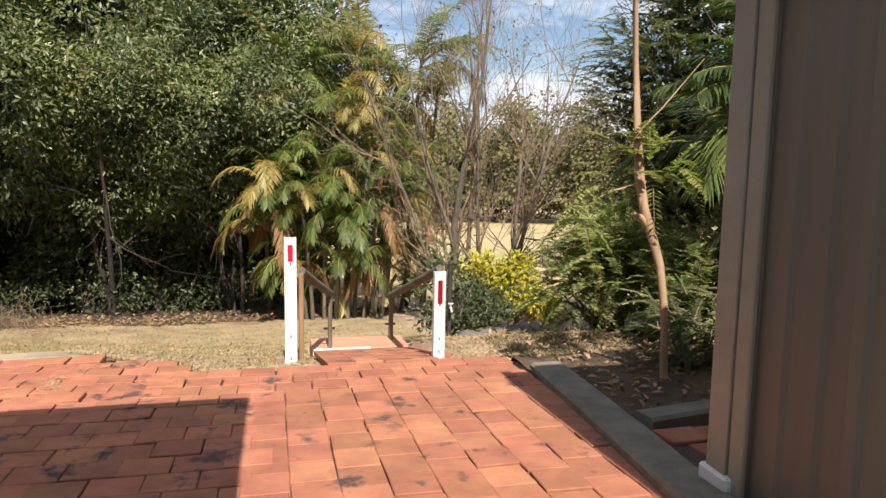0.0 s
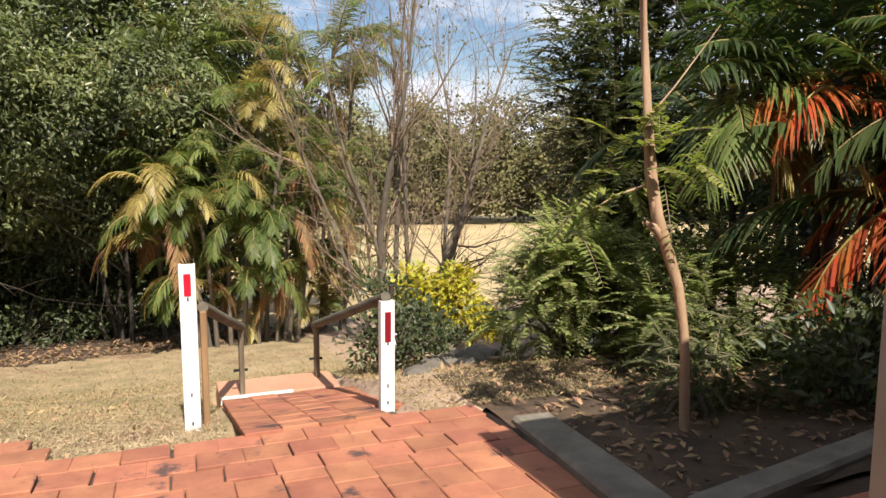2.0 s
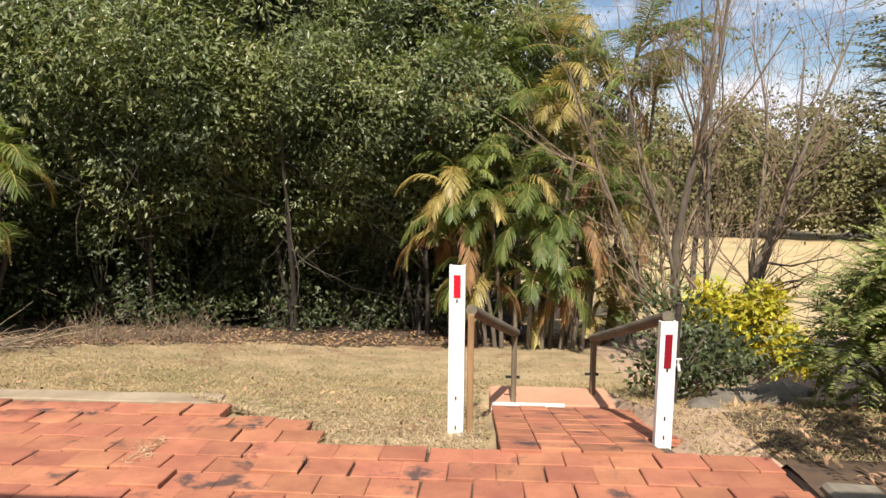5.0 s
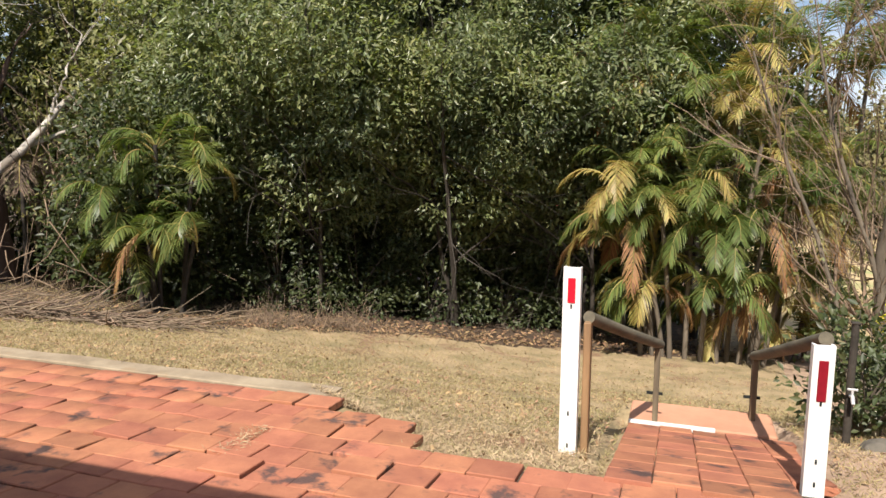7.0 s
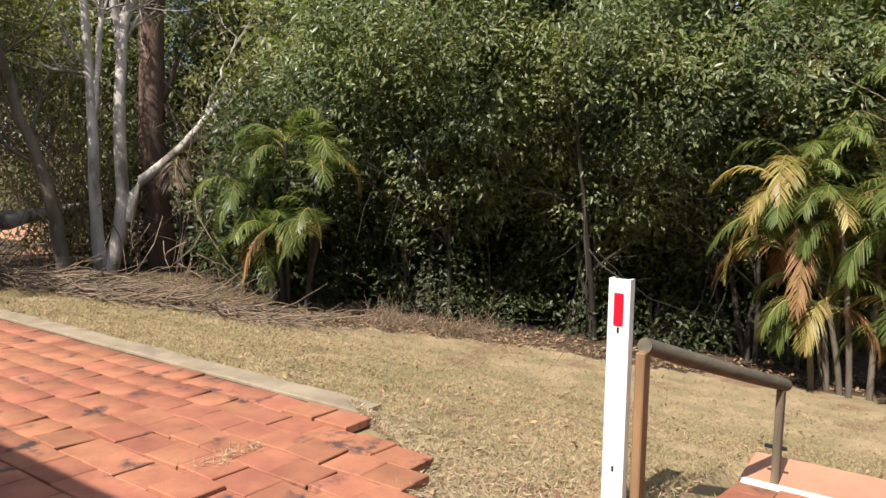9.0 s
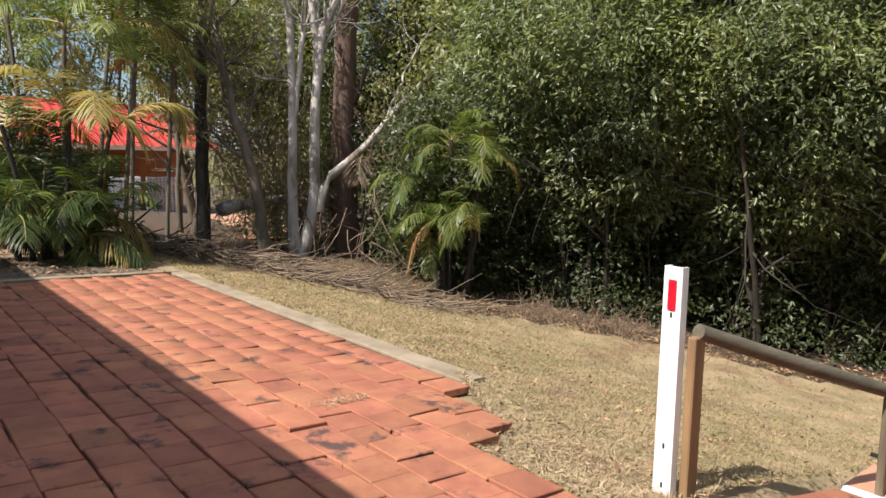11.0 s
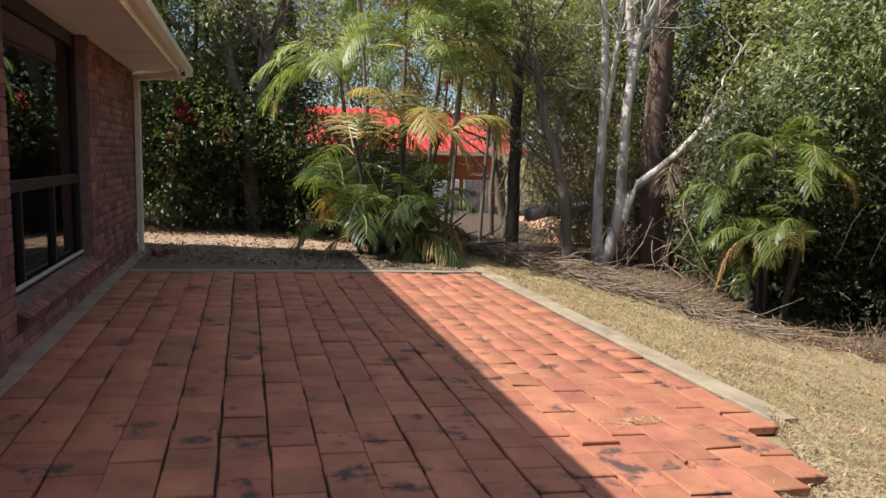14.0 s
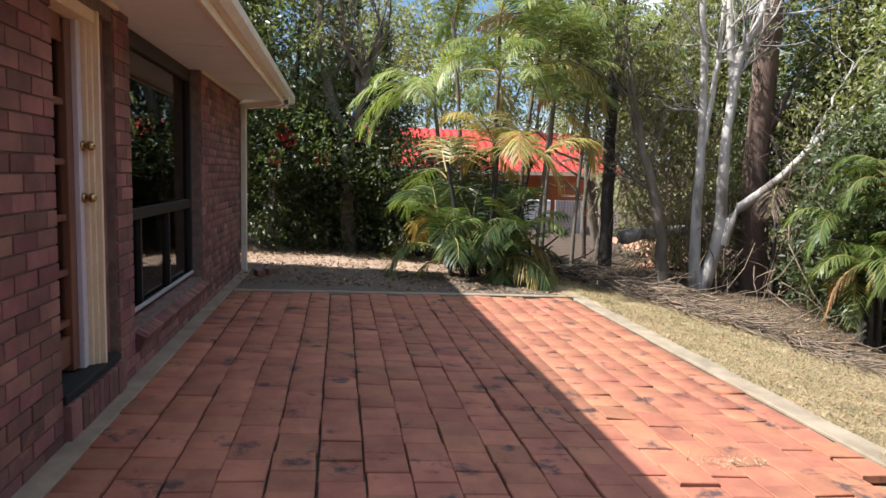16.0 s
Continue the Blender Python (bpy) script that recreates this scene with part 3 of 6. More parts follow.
part("latch_plate", box(bmesh.new(), -2.332, -2.314, WY - 0.05, WY - 0.024, 1.40, 1.45, 0.002), M_DARKFRAME, door)
part("threshold", box(bmesh.new(), -2.56, DOOR0 - 0.002, WY - 0.20, WY + 0.015, 0.202, 0.25, 0.006), M_BLACK, door, "black rubber mat on the threshold")

# window
win = empty("window_1", 0, 0, 0, "dark framed tall window with a low sliding pane", "window", kind="structure")
wy = WY - 0.13
for nm, b in (("frame_stile", (WIN1, WIN1 + 0.06, 0.34, TOP - 0.02)), ("frame_stile", (WIN0 - 0.09, WIN0, 0.34, TOP - 0.02)), ("frame_head", (WIN1, WIN0, TOP - 0.12, TOP - 0.003)),
              ("frame_sill", (WIN1, WIN0, 0.32, 0.37)), ("transom", (WIN1 + 0.06, WIN0 - 0.09, 1.02, 1.10)), ("mullion", (-3.52, -3.485, 0.37, 1.02)), ("mullion", (-4.40, -4.365, 0.37, 1.02))):
    part(nm, box(bmesh.new(), b[0], b[1], wy - 0.04, wy + 0.03, b[2], b[3], 0.003), M_DARKFRAME, win)
for a, b, c, d in ((WIN1 + 0.06, WIN0 - 0.09, 1.10, TOP - 0.12), (WIN1 + 0.06, -4.40, 0.37, 1.02), (-4.365, -3.52, 0.37, 1.02), (-3.485, WIN0 - 0.09, 0.37, 1.02)):
    pg = part("pane", box(bmesh.new(), a, b, wy - 0.008, wy - 0.002, c, d), glass, win)
    pg.visible_shadow = False
part("sill_track", box(bmesh.new(), WIN1 + 0.06, WIN0 - 0.09, wy + 0.032, wy + 0.055, 0.37, 0.395, 0.002), M_METALGREY, win, "pale aluminium sill track")
cur = bmesh.new()
cols = []
for i in range(40):
    x = -4.9 + i * 0.014
    y = WY - 0.40 + 0.03 * math.sin(i * 1.1)
    cols.append((cur.verts.new((x, y, 0.2)), cur.verts.new((x, y, 2.2))))
for (a, b), (c, d) in zip(cols, cols[1:]):
    cur.faces.new((a, b, d, c))
cu = part("curtain", cur, M_CURTAIN)
tagged(cu, "pale grey curtain hanging inside the window", "curtain")
mod = cu.modifiers.new("thick", "SOLIDIFY")
mod.thickness = 0.006

for bx, by, br in ((-7.75, 2.06, 20), (-7.95, 2.2, -35)):
    lb = part("loose_brick", box(bmesh.new(), -0.115, 0.115, -0.055, 0.055, 0, 0.076, 0.006), M_BRICK)
    lb.matrix_basis = pose(bx, by, plane_z(by) - 0.004, 0, 0, br)
    tagged(lb, "loose brown brick lying at the foot of the downpipe", "brick", "loose bricks")

# ---- guide posts and railings beside the path ----
def guide_post(x, y, z0, h, lean, rz, reflector, label, r0=0.82, r1=0.95):
    e = empty("guide_post", x, y, z0, label, "guide post", "posts at the path", rz=rz)
    e.matrix_basis = pose(x, y, z0, 0, lean, rz)
    w, d = 0.1, 0.045
    bm = bmesh.new()
    # a channel profile: thin face with two short returns
    pr = [(-w / 2, 0), (w / 2, 0), (w / 2, d), (w / 2 - 0.012, d), (w / 2 - 0.016, 0.014), (-w / 2 + 0.016, 0.014), (-w / 2 + 0.012, d), (-w / 2, d)]
    zs = (-0.12, h * 0.5, h)
    rr = [[bm.verts.new((a, b, zz + (0.006 if zz == h and abs(a) > w / 4 else 0))) for a, b in pr] for zz in zs]
    for r, q in zip(rr, rr[1:]):
        for k in range(8):
            bm.faces.new((r[k], r[(k + 1) % 8], q[(k + 1) % 8], q[k]))
    bm.faces.new(rr[-1])
    bmesh.ops.recalc_face_normals(bm, faces=bm.faces)
    part("body", bm, M_WHITE, e)
    part("reflector", box(bmesh.new(), -0.022, 0.022, -0.006, -0.001, h * r0, h * r1, 0.003), reflector, e, "red rectangular reflector")
    for zz in (0.05, h * 0.22, h * (r0 - 0.03)):
        part("fixing_hole", box(bmesh.new(), -0.005, 0.005, -0.003, -0.001, zz, zz + 0.025), M_BLACK, e)
    return e


guide_post(0.135, 6.08, -0.335, 1.105, 0.0, -4, M_RED, "tall white guide post with a red reflector beside the path")
guide_post(1.385, 5.84, -0.27, 0.76, 0.4, 6, M_DARKRED, "short white guide post with a dull red reflector beside the path", 0.64, 0.91)


def railing(near, far, zn, zf, gn_, gf, label, near_mat):
    e = empty("handrail", near[0], near[1], gn_, label, "handrail", "rails along the path")
    e.matrix_basis = pose(0, 0, 0)
    n_, f_ = Vector((*near, zn)), Vector((*far, zf))
    d = (f_ - n_).normalized()
    a, b = n_ + d * 0.012, f_ + d * 0.06
    pts = [(*(a.lerp(b, k / 6) + Vector((0, 0, -0.006 * math.sin(k / 6 * math.pi)))), 0.039 if 0 < k < 6 else 0.037) for k in range(7)]
    v, f = tube_arrays([pts], 12)
    rail = link_mesh("rail", quick_mesh("rail", v, f, True), M_LOG, e)
    for end, k in ((a, 0), (b, 6)):
        bm = bmesh.new()
        bmesh.ops.create_cone(bm, cap_ends=True, segments=12, radius1=0.0365, radius2=0.0365, depth=0.008, matrix=Matrix.Translation(end) @ d.to_track_quat("Z", "Y").to_matrix().to_4x4())
        part("rail_end", bm, M_LOG, e)
    for (x, y), zt, zb, m in ((near, zn, gn_, near_mat), (far, zf, gf, M_TIMBER)):
        post_ob = part("rail_post", box(bmesh.new(), x - 0.021, x + 0.021, y - 0.045, y + 0.045, zb - 0.15, zt - 0.025, 0.006), m, e)
    part("bolt", box(bmesh.new(), far[0] - 0.07, far[0] + 0.05, far[1] - 0.01, far[1] + 0.01, gf + 0.22, gf + 0.24), M_BLACK, post_ob)
    return e


railing((0.225, 6.16), (0.585, 7.62), 0.48, 0.0, -0.33, -0.62, "weathered log handrail on square timber posts along the path", M_TAN)
railing((1.42, 5.98), (1.30, 7.90), 0.50, -0.10, -0.28, -0.66, "weathered log handrail on square posts beside the shrubs", M_TIMBER)


# ---- plants ----
def limb(rng, p, d, length, r0, r1, n=7, wobble=0.12, rise=0.0):
    """A tapered wandering line from p along d: list of (x, y, z, radius)."""
    d = np.array(d, dtype=float)
    d /= np.linalg.norm(d)
    pts = [(*p, r0)]
    q = np.array(p, dtype=float)
    for k in range(1, n):
        d = d + rng.normal(size=3) * wobble + np.array([0, 0, rise])
        d /= np.linalg.norm(d)
        q = q + d * length / (n - 1)
        pts.append((*q, r0 + (r1 - r0) * k / (n - 1)))
    return pts


def branch_out(rng, stem, count, length, levels, spread=0.9, shrink=0.6, rise=0.05, start=0.35):
    """Limbs leaving a stem, and limbs leaving those; returns all the lines."""
    out = []
    for _ in range(count):
        k = rng.integers(int(len(stem) * start), len(stem))
        b = stem[k]
        a = stem[max(k - 1, 0)]
        d = np.array(b[:3]) - np.array(a[:3])
        d = d / (np.linalg.norm(d) + 1e-9) + rng.normal(size=3) * spread
        L = length * rng.uniform(0.6, 1.2)
        s = limb(rng, b[:3], d, L, b[3] * 0.5, max(b[3] * 0.18, 0.0025), 6, 0.14, rise)
        out.append(s)
        if levels > 1:
            out += branch_out(rng, s, max(2, int(count * 0.6)), length * shrink, levels - 1, spread, shrink, rise, 0.3)
    return out


def clump_leaves(rng, centres, per, size, spread, droop=0.3, out_from=None):
    """Leaf places and ways for clumps round the centres."""
    n = len(centres) * per
    c = np.repeat(centres, per, axis=0)
    off = rand_unit(rng, n) * (rng.random(n)[:, None] ** 0.5) * spread
    off[:, 2] *= 0.7
    way = rand_unit(rng, n) + off / spread * 0.8
    if out_from is not None:
        way += (c - out_from) / (np.linalg.norm(c - out_from, axis=1)[:, None] + 1e-6) * 0.5
    way[:, 2] -= droop
    up = rand_unit(rng, n) * 0.55 + np.array([0, -0.5, 0.75])
    return c + off, way, up


def blob_points(rng, n, centre, radii, lump=0.35, freq=0.8, depth=0.35, flat_base=None):
    """Points in the outer shell of a lumpy ellipsoid, with gaps where the noise is low."""
    out = []
    centre, radii = np.array(centre), np.array(radii)
    while len(out) < n:
        u = rand_unit(rng, 1)[0]
        g = noise.noise(Vector(u * radii * freq) + Vector(centre) * 0.7)
        if rng.random() > 0.80 + g:
            continue
        r = 1 + lump * g - depth * rng.random() ** 1.6
        p = centre + u * radii * r
        if flat_base is not None and p[2] < flat_base * (1 + 1.1 * noise.noise((p[0] * 1.1 + centre[0], p[1] * 0.8, 9.0))):
            continue
        out.append(p)
    return np.array(out)


def broad_tree(name, x, y, height, crown, leaf_mat, bark, n_clumps, per, leaf_len, label, seed, spread=0.32, trunk_r=0.16, base_gap=0.2, width=0.42, stems=2, shadow_only=False):
    """crown: list of (dx, dy, z, rx, ry, rz) lumps."""
    rng = np.random.default_rng(seed)
    z0 = ground_z(x, y) - 0.08
    e = empty(name, x, y, z0, label, "tree")
    lines = []
    for s in range(stems):
        st = limb(rng, (rng.normal() * 0.15, rng.normal() * 0.15, 0), (rng.normal() * 0.16, rng.normal() * 0.16, 1), height * 0.75, trunk_r * rng.uniform(0.7, 1), trunk_r * 0.25, 9, 0.09, 0.04)
        lines.append(st)
    tubes("trunk", lines, bark, e, 8)
    br = []
    for st in lines:
        br += branch_out(rng, st, 7, height * 0.32, 2, 0.75, 0.6, 0.06, 0.3)
    tubes("limb", br, bark, e, 5)
    P_, W_, U_ = [], [], []
    vol = [c[3] * c[4] + c[3] * c[5] + c[4] * c[5] for c in crown]
    for c, v in zip(crown, vol):
        pts = blob_points(rng, int(n_clumps * v / sum(vol)), c[:3], c[3:], flat_base=base_gap)
        a, b, u = clump_leaves(rng, pts, per, leaf_len, spread, 0.25, np.array(c[:3]))
        P_.append(a)
        W_.append(b)
        U_.append(u)
    pos = np.concatenate(P_)
    L = leaf_len * rng.uniform(0.6, 1.25, len(pos))
    leaves("crown", pos, np.concatenate(W_), np.concatenate(U_), L, L * width, leaf_mat, e)
    return e


def frond_arrays(rng, base, azim, tilt, length, droop, n=34, leaf=0.42, wid=0.028, hang=0.35, twist=0.0):
    """One feather palm frond: its stalk line and its leaflets."""
    d = np.array([math.cos(azim) * math.sin(tilt), math.sin(azim) * math.sin(tilt), math.cos(tilt)])
    side = np.array([-math.sin(azim), math.cos(azim), 0.0])
    q = np.array(base, dtype=float)
    line, pos, way, up, ln = [], [], [], [], []
    steps = 18
    for k in range(steps + 1):
        t = k / steps
        line.append((*q, 0.013 * (1 - t) + 0.003))
        d = d + np.array([0, 0, -1.0]) * droop * (0.3 + t) / steps + side * twist / steps
        d /= np.linalg.norm(d)
        q = q + d * length / steps
    L = np.array(line)
    for k in range(n):
        t = 0.16 + 0.84 * k / (n - 1)
        f = t * steps
        i = min(int(f), steps - 1)
        p = L[i, :3] * (1 - f + i) + L[i + 1, :3] * (f - i)
        dd = L[i + 1, :3] - L[i, :3]
        dd /= np.linalg.norm(dd)
        sd = np.cross(dd, [0, 0, 1.0])
        sd /= np.linalg.norm(sd) + 1e-9
        nr = np.cross(sd, dd)
        for sg in (-1, 1):
            wv = dd * (0.55 + 0.5 * t) + sg * sd * 0.95 + nr * 0.28 - np.array([0, 0, hang * rng.uniform(0.4, 1.5)]) + rng.normal(size=3) * 0.10
            pos.append(p)
            way.append(wv)
            up.append(nr + sg * sd * 0.3)
            ln.append(leaf * (0.55 + 1.1 * math.sin(math.pi * min(t * 0.9 + 0.08, 1))) * rng.uniform(0.75, 1.1) * 0.72)
    return line, pos, way, up, np.array(ln), wid


def strip_leaves(name, pos, way, up, ln, wid, material, parent, label=""):
    """Long drooping leaflets of three segments."""
    pos, way, up = (np.asarray(a, dtype=float) for a in (pos, way, up))
    way /= np.linalg.norm(way, axis=1)[:, None]
    side = np.cross(way, up)
    side /= np.linalg.norm(side, axis=1)[:, None] + 1e-9
    ln = np.asarray(ln)[:, None]
    down = np.array([[0, 0, -1.0]])
    rows = []
    for t, w, dr in ((0.0, 0.45, 0.0), (0.4, 1.0, 0.03), (0.75, 0.7, 0.16), (1.0, 0.05, 0.34)):
        c = pos + way * ln * t * (1 - 0.12 * dr) + down * ln * dr
        rows.append(c + side * wid * w * 0.5)
        rows.append(c - side * wid * w * 0.5)
    v = np.stack(rows, 1)
    i = np.arange(len(pos))[:, None] * 8
    f = np.concatenate([i + np.array([[0, 1, 3, 2]]) + 2 * k for k in range(3)], 0)
    return link_mesh(name, quick_mesh(name, v, f), material, parent, label)


def palm(x, y, stems, fronds, length, label, seed, mats=(None, None, None), mix=(0.75, 0.18, 0.07), leaf=0.42, trunk_mat=None, droop=1.3, z_off=0.0, tilt=(0.15, 1.1), wid=0.03, face=None, n=34):
    """stems: list of (dx, dy, height, lean_x, lean_y). Fronds spring from each stem's top."""
    rng = np.random.default_rng(seed)
    z0 = ground_z(x, y) + z_off
    e = empty("palm", x, y, z0, label, "palm")
    lines = []
    stalks = []
    sets = {0: [[], [], [], []], 1: [[], [], [], []], 2: [[], [], [], []]}
    for dx, dy, h, lx, ly in stems:
        n_ = 9
        st = [(dx + lx * (k / n_) ** 1.5, dy + ly * (k / n_) ** 1.5, -0.1 + (h + 0.1) * k / n_, 0.035 + 0.012 * (k % 2) * 0.3 - 0.008 * k / n_) for k in range(n_ + 1)]
        lines.append(st)
        top = st[-1][:3]
        for i in range(fronds):
            az = rng.uniform(0, 2 * math.pi) if face is None else rng.normal() * 1.4 + face
            ti = rng.uniform(*tilt)
            kind = rng.choice(3, p=mix)
            if kind == 2:
                ti += 0.7
            b = (top[0], top[1], top[2] - rng.uniform(0, 0.25))
            line, p, w, u, l_, _ = frond_arrays(rng, b, az, ti, length * rng.uniform(0.75, 1.15), droop * rng.uniform(0.7, 1.3) * (1.3 if kind else 1), n, leaf, twist=rng.normal() * 0.4, hang=0.35 if kind < 2 else 0.9)
            stalks.append(line)
            s = sets[kind]
            s[0] += p
            s[1] += w
            s[2] += u
            s[3] += list(l_)
    tubes("trunk", lines, trunk_mat or M_BARK, e, 8)
    tubes("stalk", stalks, M_PALM_GOLD, e, 4)
    for k, nm in ((0, "green_fronds"), (1, "yellow_fronds"), (2, "dead_fronds")):
        if sets[k][0]:
            strip_leaves("fronds", *sets[k], wid, mats[k], e, ("", "yellowing palm fronds", "brown dying palm fronds")[k])
    return e


def feathery(name, x, y, lumps, sprays, leaf_mat, label, seed, z_off=0.0, spray_len=0.42, trunk=True, flat=0.7, pin=0.085, trunk_mat=None, category="shrub", stem_r=0.02):
    """A shrub of fern-like sprays: each a fine stalk with small leaflets on both sides."""
    rng = np.random.default_rng(seed)
    z0 = ground_z(x, y) + z_off
    e = empty(name, x, y, z0, label, category)
    pos, way, up, ln = [], [], [], []
    stalk = []
    vol = [c[3] * c[4] + c[3] * c[5] + c[4] * c[5] for c in lumps]
    for c, v in zip(lumps, vol):
        k = int(sprays * v / sum(vol))
        pts = blob_points(rng, k, c[:3], c[3:], 0.35, 1.3, 0.6, 0.03)
        for p in pts:
            d = (p - np.array(c[:3])) / np.array(c[3:]) + rng.normal(size=3) * 0.45
            d[2] *= flat
            d[2] += 0.12 + rng.normal() * 0.15
            d /= np.linalg.norm(d)
            sd = np.cross(d, [0, 0, 1.0])
            sd /= np.linalg.norm(sd) + 1e-9
            L = spray_len * rng.uniform(0.6, 1.2)
            m = 15
            line = []
            for j in range(m):
                t = j / (m - 1)
                q = p + d * L * t + np.array([0, 0, -1]) * L * 0.28 * t * t
                if j % 3 == 0 or j == m - 1:
                    line.append((*q, 0.0035 * (1 - t) + 0.001))
                for sg in (-1, 1):
                    pos.append(q)
                    way.append(sd * sg + d * 0.5 + rng.normal(size=3) * 0.12 - np.array([0, 0, 0.15]))
                    up.append((0, 0, 1))
                    ln.append(pin * (1.0 - 0.55 * t) * rng.uniform(0.8, 1.2))
            stalk.append(line)
    if trunk:
        st = []
        for c in lumps:
            for _ in range(3):
                tgt = np.array(c[:3]) + rng.normal(size=3) * 0.15 * np.array(c[3:])
                b = rng.normal(size=3) * 0.08
                st.append([(b[0] * (1 - t) + tgt[0] * t + 0.03 * rng.normal(), b[1] * (1 - t) + tgt[1] * t + 0.03 * rng.normal(), -0.05 + t * tgt[2], stem_r * (1.1 - 0.7 * t)) for t in np.linspace(0, 1, 6)])
        tubes("stem", st, trunk_mat or M_BARK, e, 6)
    tubes("twig", stalk, M_TWIG, e, 3)
    ln = np.array(ln)
    leaves("foliage", pos, way, up, ln, ln * 0.46, leaf_mat, e, fold=0.1)
    return e


def leafy_shrub(name, x, y, lumps, n_clumps, per, leaf_len, leaf_mat, label, seed, spread=0.14, z_off=0.0, width=0.45, stem_r=0.012):
    rng = np.random.default_rng(seed)
    z0 = ground_z(x, y) + z_off
    e = empty(name, x, y, z0, label, "shrub")
    st, P_, W_, U_ = [], [], [], []
    vol = [c[3] * c[4] + c[3] * c[5] + c[4] * c[5] for c in lumps]
    for c, v in zip(lumps, vol):
        pts = blob_points(rng, int(n_clumps * v / sum(vol)), c[:3], c[3:], 0.4, 1.6, 0.55, 0.02)
        a, b, u = clump_leaves(rng, pts, per, leaf_len, spread, 0.1, np.array(c[:3]))
        P_.append(a)
        W_.append(b)
        U_.append(u)
        for p in pts[:: max(1, len(pts) // 14)]:
            st.append([(p[0] * t * t + rng.normal() * 0.015, p[1] * t * t + rng.normal() * 0.015, -0.04 + (p[2] + 0.04) * t, stem_r * (1.1 - 0.8 * t)) for t in np.linspace(0, 1, 6)])
    tubes("stem", st, M_BARK, e, 5)
    pos = np.concatenate(P_)
    L = leaf_len * rng.uniform(0.6, 1.3, len(pos))
    leaves("foliage", pos, np.concatenate(W_), np.concatenate(U_), L, L * width, leaf_mat, e)
    return e


# the dense broad-leaved trees across the lawn
G = "dense dark green broad-leaved tree with glossy leaves behind the lawn"
WALL = [(-4.7, 11.9, 1), (-2.7, 13.0, 2), (-0.9, 14.0, 3), (-6.4, 12.9, 4), (-3.9, 15.2, 5), (-8.3, 14.5, 16)]
for (x, y, sd) in WALL:
    near = sd in (1, 2, 3)
    broad_tree("tree", x, y, 6.5, [(0, -0.6, 5.0, 1.8, 1.5, 2.0), (-0.8, -0.35, 3.6, 1.4, 1.35, 1.25), (0.8, -0.45, 3.75, 1.3, 1.4, 1.3), (0.1, -0.15, 2.7, 1.3, 0.9, 1.0), (-0.2, 0.25, 1.9, 1.2, 0.7, 0.8), (0.1, 0.2, 7.0, 1.6, 1.4, 1.6)],
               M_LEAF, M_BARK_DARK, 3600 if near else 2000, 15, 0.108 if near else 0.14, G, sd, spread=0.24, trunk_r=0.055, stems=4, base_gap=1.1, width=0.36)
# dark trees added behind them, deep shade put into their leaf colour
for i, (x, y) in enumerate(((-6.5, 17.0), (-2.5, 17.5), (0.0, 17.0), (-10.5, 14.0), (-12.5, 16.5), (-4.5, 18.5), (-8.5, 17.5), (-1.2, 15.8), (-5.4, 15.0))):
    broad_tree("tree", x, y, 8, [(0, 0, 4.5, 2.4, 1.6, 4.0), (0.3, 0, 1.7, 2.2, 1.3, 1.7)], M_LEAF_DARK_SHADED, M_BARK_DARK, 1500, 11, 0.19, "shaded tree in the depth of the thicket", 30 + i, spread=0.42, trunk_r=0.15, base_gap=0.05)

broad_tree("tree", 0.9, 15.0, 6.0, [(0, 0, 4.6, 1.6, 1.1, 1.3), (0.8, 0, 3.4, 1.3, 1.0, 1.2), (-0.6, 0, 2.6, 1.2, 0.9, 1.2)], M_LEAF, M_BARK_DARK, 2600, 13, 0.105, "dense green tree crowding behind the cane palms", 460, spread=0.24, trunk_r=0.1, base_gap=0.9)
# undergrowth in the darker leaf, its shade coloured in
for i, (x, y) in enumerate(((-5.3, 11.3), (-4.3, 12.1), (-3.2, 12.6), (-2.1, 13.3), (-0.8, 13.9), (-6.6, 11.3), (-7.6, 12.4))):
    leafy_shrub("shrub", x, y + 0.45, [(0, 0, 0.75, 0.85, 0.6, 0.85), (0.6, 0.2, 0.5, 0.6, 0.5, 0.55)], 260, 9, 0.09, M_LEAF_DARK_SHADED, "dark shaded undergrowth below the dense trees", 440 + i, spread=0.22)

# golden cane palms beyond the path
PAL = (M_PALM, M_PALM_GOLD, M_PALM_DEAD)
palm(0.95, 12.5, [(-0.55, 0.0, 2.6, -0.40, -0.1), (-0.1, -0.15, 2.5, 0.0, -0.1), (0.45, 0.05, 3.0, 0.3, 0.0), (-0.1, 0.3, 3.2, -0.1, 0.1), (0.75, 0.1, 2.8, 0.55, 0.0), (-0.6, 0.2, 1.8, -0.5, 0.0), (0.1, -0.2, 1.9, 0.1, -0.1), (0.6, -0.1, 2.1, 0.3, -0.1), (-0.3, -0.2, 2.1, -0.2, -0.1), (0.3, 0.3, 3.5, 0.2, 0.0), (-0.4, -0.1, 1.1, -0.2, -0.1), (0.3, -0.2, 1.0, 0.1, -0.1), (0.8, 0.0, 1.2, 0.2, 0.0), (-0.7, -0.1, 2.2, -0.3, -0.2), (0.9, -0.2, 2.3, 0.4, -0.1)],
     13, 1.1, "clump of cane palms with green, golden and dying fronds", 51, PAL, (0.66, 0.23, 0.11), leaf=0.25, droop=3.6, tilt=(0.15, 1.1), n=44, wid=0.017)
